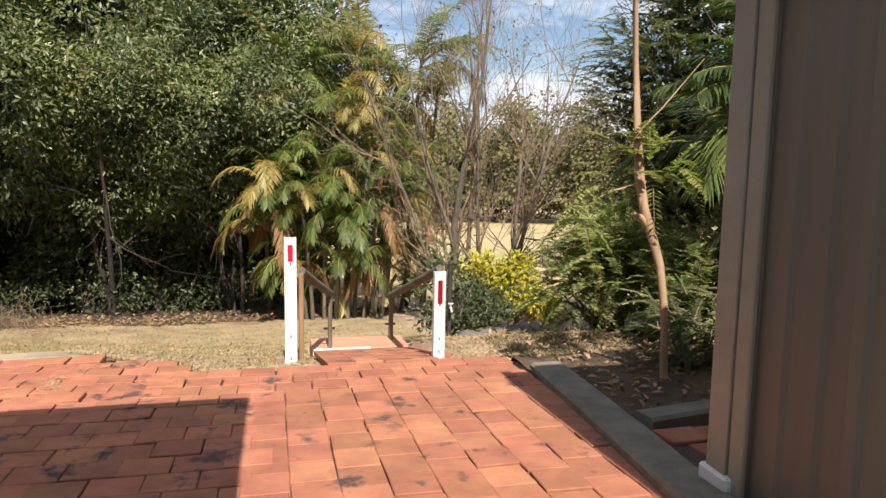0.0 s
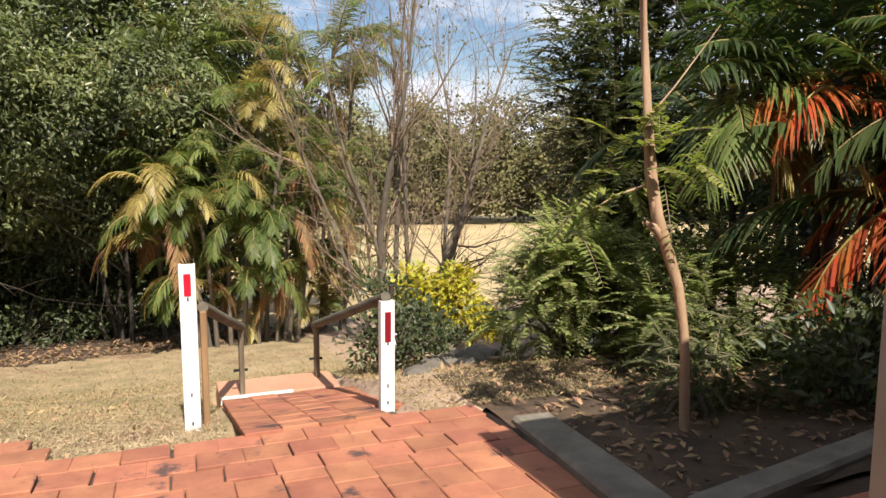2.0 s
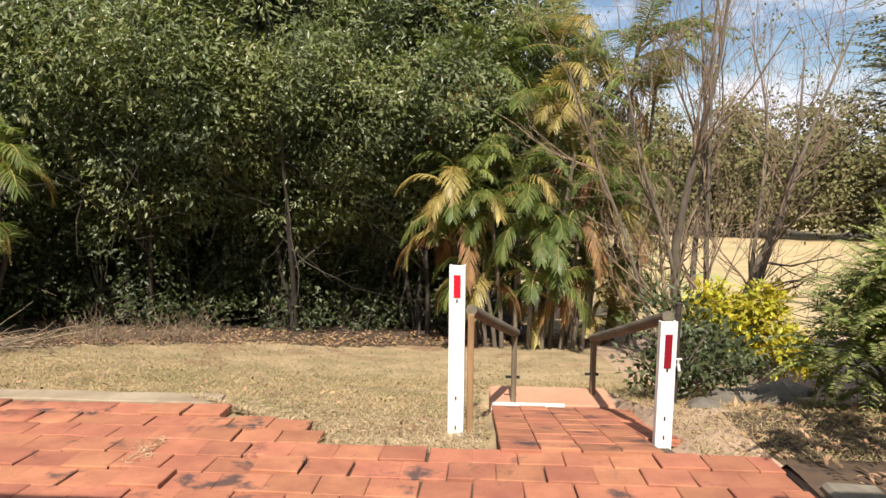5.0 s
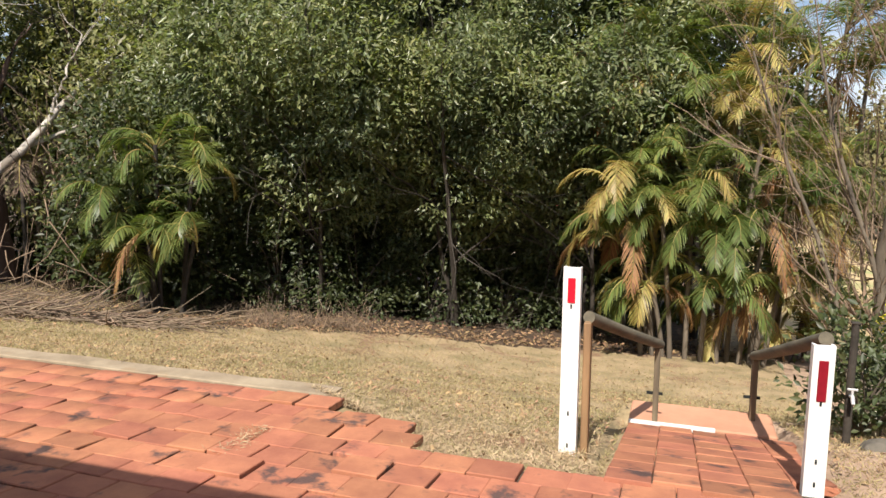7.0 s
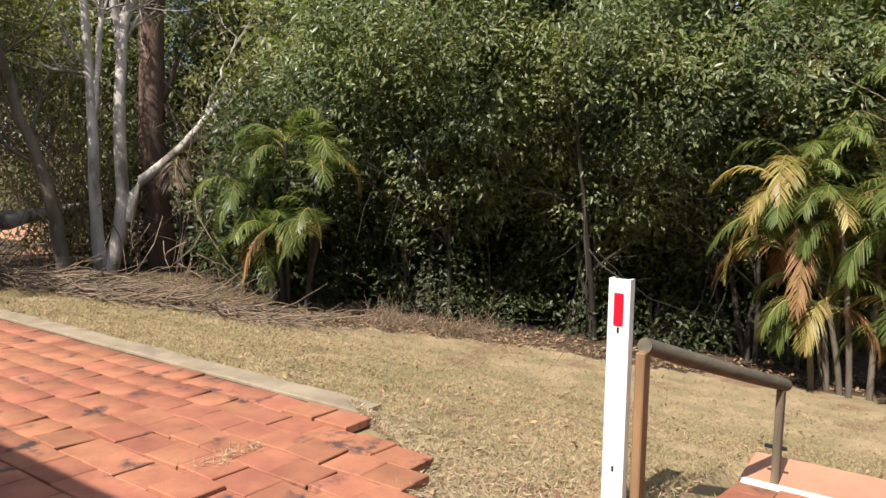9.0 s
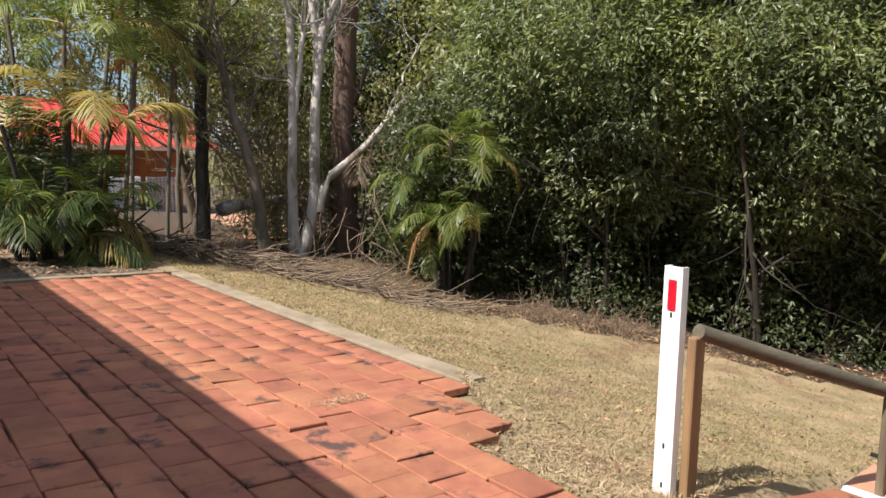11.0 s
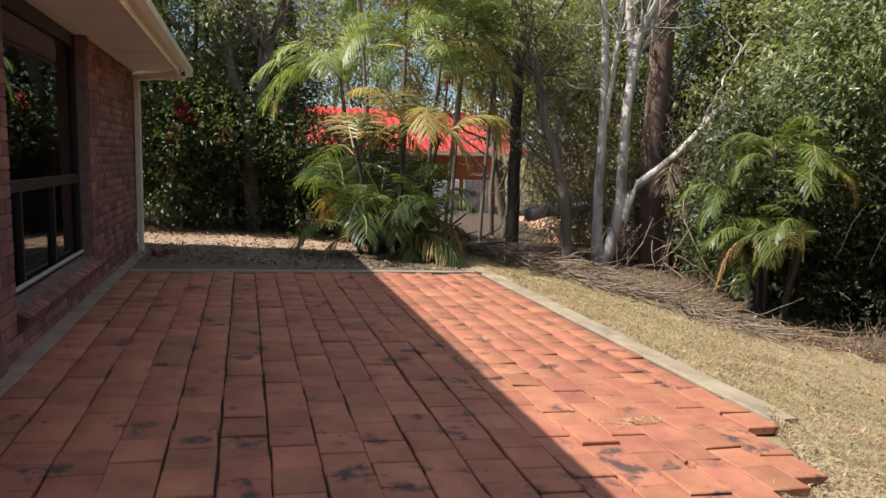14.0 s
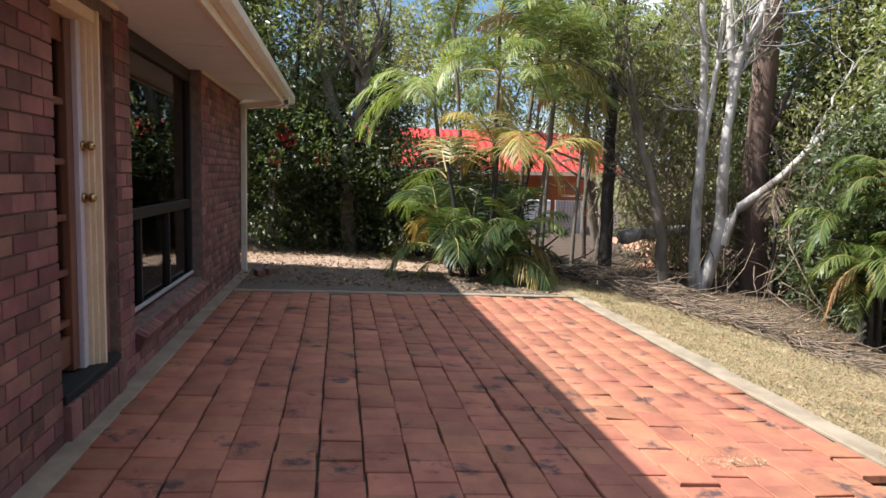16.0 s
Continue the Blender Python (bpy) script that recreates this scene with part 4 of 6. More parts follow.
palm(2.0, 13.0, [(0.1, 0.3, 2.3, 0.2, 0.0), (0.5, 0.3, 2.7, 0.2, 0.0), (0.0, 0.0, 1.3, 0.1, 0.0), (0.35, 0.1, 1.6, 0.3, 0.0), (-0.3, 0.1, 0.8, -0.1, 0), (0.7, 0.1, 0.9, 0.3, 0), (0.3, 0.0, 0.4, 0.2, 0)], 9, 1.2, "low cane palms with yellow-green fronds beyond the path", 52, PAL, (0.70, 0.26, 0.04), leaf=0.23, droop=2.6, tilt=(0.2, 1.3), n=44, wid=0.016)
palm(1.0, 13.5, [(-0.6, 0, 4.3, -0.2, 0), (0.4, 0.2, 4.9, 0.2, 0), (-1.1, 0.4, 4.6, -0.2, 0), (1.1, 0.2, 4.4, 0.3, 0), (0.2, 0, 3.9, 0, 0), (1.6, 0.6, 4.9, 0.3, 0), (2.0, 0.5, 4.2, 0.2, 0)], 12, 1.7, "tall cane palms rising behind the clump", 53, PAL, (0.66, 0.22, 0.12), leaf=0.32, droop=2.2, n=44, wid=0.02)
# palms at the edge of the lawn
palm(-6.15, 10.1, [(0, 0, 2.3, 0.1, -0.1), (-0.3, 0.2, 1.9, -0.2, 0), (0.3, 0.1, 2.0, 0.25, 0), (0.0, -0.1, 1.2, 0.0, -0.1), (-0.2, 0.0, 1.5, -0.35, -0.1), (0.35, 0.0, 1.1, 0.3, 0.0), (-0.3, 0.0, 0.8, -0.2, 0.0)], 8, 0.95, "green palm with drooping fronds against the dark thicket", 54, PAL, (0.90, 0.09, 0.01), leaf=0.25, droop=3.6, tilt=(0.1, 1.0), n=44, wid=0.016, trunk_mat=M_BARK_DARK)
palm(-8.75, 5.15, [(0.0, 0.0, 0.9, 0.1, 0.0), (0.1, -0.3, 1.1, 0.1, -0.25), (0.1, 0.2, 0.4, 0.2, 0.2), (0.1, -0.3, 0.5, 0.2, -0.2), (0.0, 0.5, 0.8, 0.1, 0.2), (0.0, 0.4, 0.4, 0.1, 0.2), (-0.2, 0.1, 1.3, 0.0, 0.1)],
     8, 1.0, "clump of low dark-green cane palms beside the paving", 55, (M_PALM_DARK_SHADED, M_PALM, M_PALM_GOLD), (0.45, 0.45, 0.10), leaf=0.36, droop=2.2, tilt=(0.2, 1.3), trunk_mat=M_BARK_DARK, n=36, wid=0.020)
palm(-8.6, 5.1, [(0.0, -0.1, 1.75, 0.1, -0.3), (0.0, 0.3, 1.95, 0.0, 0.1), (0.0, 0.6, 1.8, 0.1, 0.3)], 4, 1.45, "cane palms with pale golden arching fronds", 58, (M_PALM_GOLD, M_PALM, M_PALM_DEAD), (0.90, 0.09, 0.01), leaf=0.42, droop=2.7, tilt=(0.45, 1.1), trunk_mat=M_BARK_DARK, n=32, wid=0.027)
palm(-9.6, 5.4, [(0.0, -0.5, 3.0, 0.0, -0.3), (0.0, 0.2, 3.3, 0.0, 0.1), (-0.2, 0.7, 3.6, 0.0, 0.3), (0.1, 1.0, 2.8, 0.0, 0.2)], 7, 1.45, "cane palms with fine green fronds above the clump", 59, (M_PALM, M_FERN, M_PALM_GOLD), (0.50, 0.38, 0.12), leaf=0.40, droop=2.2, tilt=(0.2, 1.3), trunk_mat=M_BARK, n=48, wid=0.018)
palm(-10.2, 6.7, [(0, 0, 4.2, 0.1, 0.2), (-0.3, -0.8, 4.6, -0.1, 0), (0.2, 0.5, 3.6, 0.1, 0.2), (0.0, -1.4, 4.3, 0.0, -0.3)], 8, 1.7, "tall cane palms behind the clump at the yard's end", 56, (M_PALM, M_FERN, M_PALM_DEAD), (0.62, 0.34, 0.04), leaf=0.42, droop=1.9, trunk_mat=M_BARK, n=46, wid=0.019)


# bare winter tree beyond the path
rngt = np.random.default_rng(61)
bare = empty("tree", 3.0, 11.05, ground_z(3.0, 11.05) - 0.05, "bare winter tree with many thin upright branches", "tree")
stems_ = [limb(rngt, (dx, dy, 0), (lx, ly, 1), h, r, 0.012, 10, 0.055, 0.03) for dx, dy, lx, ly, h, r in
          ((-0.05, 0, -0.05, 0, 5.2, 0.075), (0.05, 0.05, 0.18, 0.1, 5.0, 0.05), (0.5, 0.2, 0.30, 0.0, 4.8, 0.055), (0.65, 0.3, 0.45, 0.1, 4.6, 0.05), (0.1, -0.05, -0.20, 0.0, 4.2, 0.04), (0.9, 0.4, 0.20, 0.1, 4.6, 0.04), (-0.2, 0.1, -0.35, 0.1, 4.2, 0.035), (0.3, 0.1, 0.08, 0.0, 5.0, 0.045))]
tubes("trunk", stems_, M_BARK, bare, 8)
bl = []
for s_ in stems_:
    bl += branch_out(rngt, s_, 11, 1.5, 3, 0.46, 0.62, 0.09, 0.15)
tubes("branch", bl, M_TWIG, bare, 4)
ends = np.array([b[-1][:3] for b in bl])
pick = ends[rngt.random(len(ends)) < 0.16]
lp = np.repeat(pick, 3, axis=0) + rngt.normal(size=(len(pick) * 3, 3)) * 0.04
leaves("last_leaves", lp, rand_unit(rngt, len(lp)) - np.array([0, 0, 0.5]), rand_unit(rngt, len(lp)), 0.06, 0.035, M_LEAF_OLIVE, bare, "few remaining yellowish leaves")

# shrubs beyond the path
leafy_shrub("shrub", 3.45, 9.9, [(0, 0, 0.70, 0.42, 0.4, 0.34), (0.4, 0, 0.45, 0.40, 0.4, 0.26), (-0.4, 0.1, 0.85, 0.32, 0.3, 0.28), (0.1, 0, 0.95, 0.25, 0.25, 0.22)], 420, 10, 0.085, M_LEAF_YELLOW, "bright yellow-green leafy shrub beyond the path", 71, spread=0.15)
leafy_shrub("shrub", 1.95, 7.55, [(0, 0, 0.50, 0.36, 0.35, 0.42), (0.35, 0.2, 0.40, 0.38, 0.3, 0.3), (-0.2, 0.0, 0.25, 0.25, 0.25, 0.2)], 170, 8, 0.075, M_LEAF_DARK_SHADED, "dark green leafy shrub beside the handrail", 72, spread=0.19)
leafy_shrub("shrub", 2.35, 8.6, [(0, 0, 0.42, 0.34, 0.3, 0.30), (0.3, 0.1, 0.32, 0.3, 0.3, 0.22)], 130, 8, 0.085, M_LEAF_DARK_SHADED, "dark leafy shrub with bare lower twigs", 73, spread=0.16)

# feathery shrubs and trees beside the garden bed
feathery("shrub", 3.35, 6.7, [(0.0, 0, 0.70, 0.50, 0.5, 0.45), (0.55, -0.1, 0.62, 0.5, 0.5, 0.5), (-0.35, 0.15, 0.42, 0.35, 0.4, 0.4), (0.1, 0.1, 0.95, 0.4, 0.4, 0.3)], 640, M_FERN, "feathery green fern-leaved shrub beside the garden bed", 81)
feathery("shrub", 4.05, 5.85, [(0.0, 0, 0.55, 0.55, 0.5, 0.5), (0.5, -0.1, 0.6, 0.5, 0.5, 0.5), (-0.35, -0.1, 0.40, 0.4, 0.35, 0.35)], 420, M_FERN, "feathery fern-leaved shrub half in the shade", 85)
feathery("shrub", 4.0, 7.7, [(0, 0, 0.8, 0.55, 0.5, 0.45), (0.5, 0, 0.75, 0.6, 0.5, 0.45), (0.2, 0, 0.4, 0.5, 0.4, 0.35)], 420, M_FERN_LIGHT, "lighter feathery shrub in the sun", 82, spray_len=0.45)
feathery("tree", 5.1, 8.6, [(-0.2, 0, 2.9, 0.9, 0.7, 0.7), (0.1, 0, 2.1, 0.9, 0.8, 0.8), (0.0, 0, 3.7, 0.8, 0.7, 0.8), (0.2, 0.1, 1.4, 0.8, 0.7, 0.7), (0.5, 0, 4.5, 0.8, 0.6, 0.6), (0.7, 0, 2.6, 0.7, 0.7, 1.2)], 1500, M_CONIFER, "dark conifer-like tree with flat feathery boughs", 83, spray_len=0.62, flat=0.35, pin=0.11, trunk_mat=M_BARK, category="tree", stem_r=0.045)
broad_tree("tree", 5.9, 8.9, 5.5, [(0, 0, 3.4, 1.1, 1.0, 1.8), (0.0, 0, 1.5, 1.0, 0.9, 1.2)], M_LEAF_DARK_SHADED, M_BARK_DARK, 900, 11, 0.12, "dark leafy tree behind the feathery shrubs", 86, spread=0.26, trunk_r=0.08, base_gap=0.2)

# slender tan trunk with a few leaf sprays
rngq = np.random.default_rng(91)
tan = empty("tree", 2.78, 4.62, ground_z(2.78, 4.62), "slender tan-barked tree with a forked trunk", "tree")
TRK = [(-0.020, -0.120, -0.05, 0.030), (-0.040, -0.120, 0.45, 0.029), (-0.060, -0.120, 0.62, 0.028), (-0.090, -0.100, 0.86, 0.030), (-0.160, -0.060, 1.11, 0.036), (-0.200, -0.040, 1.26, 0.030), (-0.225, -0.020, 1.45, 0.026), (-0.260, 0.000, 1.80, 0.024), (-0.290, 0.030, 2.30, 0.021), (-0.320, 0.040, 2.90, 0.019), (-0.350, 0.050, 3.60, 0.015)]
tubes("trunk", [TRK], M_BARK_TAN, tan, 10)
tubes("limb", [[(-0.17, -0.05, 1.13, 0.03), (-0.23, -0.05, 1.20, 0.022), (-0.30, -0.05, 1.23, 0.016)], [(-0.19, -0.03, 1.2, 0.03), (-0.265, -0.02, 1.5, 0.018), (-0.29, 0.0, 2.0, 0.015), (-0.33, 0, 2.8, 0.012)],
               [(-0.26, 0, 1.8, 0.007), (-0.05, 0.05, 1.98, 0.005), (0.3, 0.1, 2.35, 0.0025)], [(-0.18, 0, 1.45, 0.01), (-0.45, 0.0, 1.38, 0.006), (-0.65, 0, 1.28, 0.003)]], M_BARK_TAN, tan, 7)
feathery("shrub", 2.75, 4.75, [(-0.25, -0.1, 1.55, 0.36, 0.25, 0.20), (0.05, 0, 1.60, 0.3, 0.25, 0.2), (-0.55, 0.0, 1.25, 0.25, 0.2, 0.12)], 34, M_FERN_LIGHT, "thin light green feathery climber round the tan trunk", 92, spray_len=0.34, trunk=False, pin=0.09)

# palms in the garden bed, their shade put into the dark leaf colour
PD = (M_PALM_DARK_SHADED, M_PALM, M_PALM_RUST)
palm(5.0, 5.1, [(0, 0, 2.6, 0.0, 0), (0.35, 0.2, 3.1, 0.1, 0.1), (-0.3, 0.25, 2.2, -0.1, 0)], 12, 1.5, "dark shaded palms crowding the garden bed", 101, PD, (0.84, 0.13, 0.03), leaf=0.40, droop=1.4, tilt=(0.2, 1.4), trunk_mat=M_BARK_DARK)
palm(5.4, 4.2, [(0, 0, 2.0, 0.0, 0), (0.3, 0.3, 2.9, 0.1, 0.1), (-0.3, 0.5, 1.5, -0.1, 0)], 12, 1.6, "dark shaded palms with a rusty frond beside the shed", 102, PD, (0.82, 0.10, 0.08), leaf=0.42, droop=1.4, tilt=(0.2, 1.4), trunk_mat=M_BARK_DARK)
palm(4.6, 6.1, [(0, 0, 1.9, -0.1, 0)], 9, 1.25, "palm with drooping golden dead fronds", 103, (M_PALM_DARK_SHADED, M_PALM_GOLD, M_PALM_DEAD), (0.5, 0.3, 0.2), leaf=0.40, droop=1.9, tilt=(0.4, 1.4), trunk_mat=M_BARK_DARK)
palm(4.62, 5.2, [(0.0, 0.0, 2.2, 0.0, 0.0)], 5, 1.05, "palm with rust-red dying fronds in the garden bed", 104, (M_PALM_RUST, M_PALM_RUST, M_PALM_RUST), (1.0, 0.0, 0.0), wid=0.02, n=44, leaf=0.36, droop=3.4, tilt=(0.8, 1.3), face=-2.2, trunk_mat=M_BARK_DARK)
palm(4.05, 5.75, [(0.0, 0.0, 2.2, 0.0, 0.0)], 6, 0.95, "slim palm with drooping yellow-tipped fronds", 105, (M_PALM, M_PALM_GOLD, M_PALM_DEAD), (0.5, 0.4, 0.1), leaf=0.40, wid=0.02, n=42, droop=3.2, tilt=(0.6, 1.3), face=-2.0, trunk_mat=M_BARK_DARK)
feathery("shrub", 3.0, 4.75, [(0, 0, 0.30, 0.24, 0.22, 0.22), (0.4, 0.2, 0.36, 0.3, 0.3, 0.28)], 110, M_CONIFER, "small feathery shrub at the foot of the tan trunk", 118, spray_len=0.28, pin=0.06)
for i, (x, y, h) in enumerate(((6.4, 6.6, 4.8), (7.0, 5.0, 5.2), (7.4, 7.8, 5.5), (6.2, 3.9, 4.0))):
    broad_tree("tree", x, y, h + 1, [(0, 0, h * 0.72, 1.3, 1.2, h * 0.34), (0.1, 0, h * 0.30, 1.2, 1.1, h * 0.26)], M_LEAF_DARK_SHADED, M_BARK_DARK, 620, 11, 0.13, "dark shaded tree behind the garden bed", 110 + i, spread=0.28, trunk_r=0.09, base_gap=0.15)
# dark leaf colour stands in for the black shade below the palms
leafy_shrub("shrub", 4.1, 4.45, [(0, 0, 0.35, 0.7, 0.45, 0.35), (0.9, -0.2, 0.45, 0.7, 0.5, 0.45)], 330, 9, 0.09, M_LEAF_DARK_SHADED, "low undergrowth, dark-leaved for the shade under the palms", 119, spread=0.18)

# pale-barked trees at the far end
rngw = np.random.default_rng(131)


def barked_tree(name, x, y, stems, bark, label, twigs=9, foliage=None, sides=9):
    e = empty(name, x, y, ground_z(x, y) - 0.05, label, "tree")
    lines, br = [], []
    for pts in stems:
        arr = np.array(pts, dtype=float)
        tt = np.linspace(0, 1, len(arr))
        ts = np.linspace(0, 1, 14)
        L = [tuple(np.interp(t, tt, arr[:, k]) + (rngw.normal() * 0.012 if k < 3 else 0) for k in range(4)) for t in ts]
        lines.append(L)
        br += branch_out(rngw, L, twigs, 1.3, 3, 0.5, 0.6, 0.06, 0.45)
    tubes("trunk", lines, bark, e, sides)
    tubes("branch", br, bark, e, 4)["kind"] = "stuff"
    if foliage:
        m, ratio, size = foliage
        ends = np.array([b[-1][:3] for b in br])
        pick = ends[rngw.random(len(ends)) < ratio]
        p, w, u = clump_leaves(rngw, pick, 9, size, 0.2, 0.6)
        leaves("foliage", p, w, u, size, size * 0.25, m, e)
    return e


barked_tree("tree", -9.28, 9.28, [[(0, 0, 0, 0.13), (0.13, 0.22, 0.95, 0.10), (0.13, 0.22, 2.7, 0.088), (0.19, 0.32, 3.9, 0.075), (0.33, 0.58, 4.6, 0.06), (0.4, 0.8, 5.6, 0.04)],
                                   [(0.16, 0.28, 3.4, 0.07), (0.13, 0.2, 4.1, 0.06), (0.1, 0.1, 5.4, 0.04)],
                                   [(0, -0.10, 0, 0.11), (-0.06, -0.12, 1.0, 0.088), (-0.06, -0.13, 2.8, 0.07), (-0.08, -0.18, 4.5, 0.06), (-0.1, -0.2, 5.6, 0.04)],
                                   [(-0.05, -0.1, 2.4, 0.05), (0.02, 0.02, 3.6, 0.045), (0.06, 0.08, 4.8, 0.035)]], M_BARK_PALE, "smooth pale-barked tree with several upright trunks", 7, (M_LEAF_OLIVE, 0.25, 0.10))
barked_tree("tree", -9.15, 9.55, [[(0, 0, 0.85, 0.10), (0.10, 0.12, 1.40, 0.085), (0.48, 0.73, 2.05, 0.06), (0.88, 1.30, 2.9, 0.04), (1.29, 1.82, 3.5, 0.022), (1.6, 2.2, 4.0, 0.012)],
                                   [(0.48, 0.73, 2.05, 0.04), (0.80, 1.30, 2.35, 0.03), (1.15, 1.90, 2.75, 0.02), (1.5, 2.5, 3.1, 0.01)],
                                   [(0.68, 1.0, 2.5, 0.03), (0.80, 1.20, 3.1, 0.022), (0.95, 1.45, 3.8, 0.01)],
                                   [(0.95, 1.40, 3.0, 0.025), (1.25, 1.95, 3.25, 0.018), (1.6, 2.6, 3.6, 0.008)]], M_BARK_PALE, "leaning pale branch with dry twigs across the thicket", 4)
barked_tree("tree", -9.19, 8.57, [[(0, 0, 0, 0.11), (-0.03, -0.06, 0.7, 0.095), (-0.07, -0.15, 1.4, 0.085), (-0.19, -0.41, 2.3, 0.065), (-0.28, -0.63, 3.3, 0.05), (-0.34, -0.76, 4.4, 0.035)]], M_BARK, "grey leaning tree at the end of the lawn", 14, (M_LEAF_OLIVE, 0.35, 0.10))
barked_tree("tree", -9.6, 10.5, [[(0, 0, 0, 0.27), (-0.05, -0.08, 1.3, 0.22), (-0.08, -0.1, 2.5, 0.21), (-0.05, -0.05, 4.2, 0.20), (-0.03, 0.0, 5.5, 0.17)]], M_BARK_RED, "thick reddish rough-barked trunk", 6, (M_LEAF_OLIVE, 0.5, 0.12))
barked_tree("tree", -10.6, 8.05, [[(0, 0, 0, 0.13), (0.0, 0.0, 2.1, 0.11), (0.0, 0.0, 3.4, 0.10), (0, 0.1, 5.0, 0.07)]], M_BARK_DARK, "dark straight trunk wrapped in creeper", 10, (M_LEAF_OLIVE, 0.7, 0.10))
barked_tree("tree", -11.3, 3.3, [[(0, 0, 0, 0.14), (0.0, -0.05, 1.86, 0.12), (0.0, -0.40, 2.95, 0.095), (0.0, -0.55, 4.1, 0.07), (0, -0.6, 5.4, 0.05)], [(0.0, -0.05, 1.8, 0.10), (0.0, 0.2, 2.85, 0.09), (0.0, 0.3, 3.4, 0.07), (0, 0.7, 4.3, 0.04)], [(0.0, 0.22, 2.9, 0.06), (0.0, -0.05, 3.7, 0.04), (0, -0.2, 4.6, 0.03)]], M_BARK, "grey forked tree behind the gravel", 9, (M_LEAF_OLIVE, 0.35, 0.11))
for i, (x, y) in enumerate(((-10.6, 9.6), (-11.6, 9.3), (-8.4, 11.0))):
    rr = np.random.default_rng(400 + i)
    e = empty("thicket", x, y, ground_z(x, y), "tangle of thin dry hanging stems between the trunks", "thicket", kind="stuff")
    tubes("stem", [limb(rr, (rr.normal() * 0.7, rr.normal() * 0.6, rr.uniform(0, 2.0)), (rr.normal() * 0.4, rr.normal() * 0.4, rr.choice([-0.6, 1.2])), rr.uniform(0.8, 2.8), rr.uniform(0.006, 0.013), 0.003, 7, 0.2) for _ in range(210)], M_TWIG, e, 3)
    p_ = rand_unit(rr, 260) * np.array([0.9, 0.9, 1.7]) + np.array([0, 0, 1.9])
    a_, b_, c_ = clump_leaves(rr, p_, 7, 0.09, 0.22, 0.5)
    leaves("foliage", a_, b_, c_, 0.09, 0.035, M_LEAF_OLIVE, e)
palm(-8.75, 10.25, [(0.0, 0.0, 2.05, 0.0, 0.0)], 4, 0.6, "bunch of dry brown fronds hanging from a branch", 57, (M_STRAW, M_STRAW, M_STRAW), (1.0, 0.0, 0.0), leaf=0.34, droop=5.0, tilt=(0.9, 1.5), wid=0.009, n=30, face=1.0, trunk_mat=M_BARK_DARK)
logb = empty("log", -10.7, 8.9, ground_z(-10.7, 8.9), "broken pale log propped between the trunks", "log")
tubes("wood", [[(0.155, -0.56, 0.72, 0.004), (0.15, -0.55, 0.72, 0.12), (0.1, -0.45, 0.75, 0.15), (0.0, -0.2, 0.78, 0.12), (-0.1, 0.4, 0.85, 0.09), (-0.2, 0.9, 0.9, 0.06)]], M_BARK_PALE, logb, 10)

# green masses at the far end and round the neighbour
for i, (x, y, h, m, nn, ll) in enumerate(((-12.4, 2.2, 5.8, M_LEAF, 2300, 0.13), (-12.2, 0.4, 5.8, M_LEAF_DARK_SHADED, 1800, 0.13), (-11.9, 2.9, 2.4, M_LEAF_DARK_SHADED, 900, 0.12), (-13.4, 10.7, 6.2, M_LEAF_OLIVE, 1200, 0.13), (-13.2, 3.4, 3.6, M_LEAF_DARK_SHADED, 1300, 0.13), (-14.6, 0.6, 6.0, M_LEAF_DARK_SHADED, 1300, 0.15), (-11.4, 4.6, 2.2, M_LEAF_DARK_SHADED, 800, 0.11), (-12.4, 5.6, 2.0, M_LEAF_DARK_SHADED, 700, 0.11), (-10.3, 12.4, 6.0, M_LEAF_OLIVE, 800, 0.13), (-12.6, 11.2, 6.5, M_LEAF_OLIVE, 1200, 0.12), (-11.0, 12.0, 7.0, M_LEAF_DARK_SHADED, 1300, 0.14), (-9.2, 12.6, 7.0, M_LEAF_OLIVE, 1300, 0.14), (-7.0, 11.0, 3.0, M_LEAF_DARK_SHADED, 900, 0.12),
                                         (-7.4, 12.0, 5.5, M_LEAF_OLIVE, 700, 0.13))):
    # those given the darker leaf carry their shade in the colour
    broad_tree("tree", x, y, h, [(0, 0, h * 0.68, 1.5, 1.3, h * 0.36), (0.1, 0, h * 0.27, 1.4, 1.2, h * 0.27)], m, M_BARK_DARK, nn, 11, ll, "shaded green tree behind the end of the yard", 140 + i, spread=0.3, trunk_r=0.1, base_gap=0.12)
for i, (x, y, h, rr) in enumerate(((-15.0, 9.6, 5.2, 1.3), (-16.5, 12.5, 6.5, 2.0), (-31, 9, 9.5, 3.2), (-32, 6.5, 9.0, 3.2), (-30, 12, 9.0, 3.4), (-30, 15, 9.0, 3.6), (-33, 4, 9.0, 3.6), (-28, 21, 9.0, 3.6), (-22, 24, 9, 3.5))):
    broad_tree("tree", x, y, h, [(0, 0, h * 0.72, rr, rr, h * 0.3), (0.3, 0.2, h * 0.9, rr * 0.7, rr * 0.7, h * 0.2)], M_LEAF_OLIVE, M_BARK, 480, 9, 0.26 if rr > 1.5 else 0.14, "sunlit olive-green tree near the neighbouring house", 160 + i, spread=0.5 if rr > 1.5 else 0.3, trunk_r=0.14, base_gap=1.6 if rr < 2.5 else 2.8)
broad_tree("tree", -13.2, 8.7, 6.0, [(0, 0, 4.6, 1.1, 1.0, 1.4), (0.1, 1.1, 3.6, 0.7, 0.7, 0.8), (0, -0.9, 5.0, 1.0, 0.9, 1.0)], M_LEAF_OLIVE, M_BARK, 1000, 11, 0.12, "olive-leaved tree hanging over the neighbour's yard", 172, spread=0.3, trunk_r=0.08, base_gap=0.5)
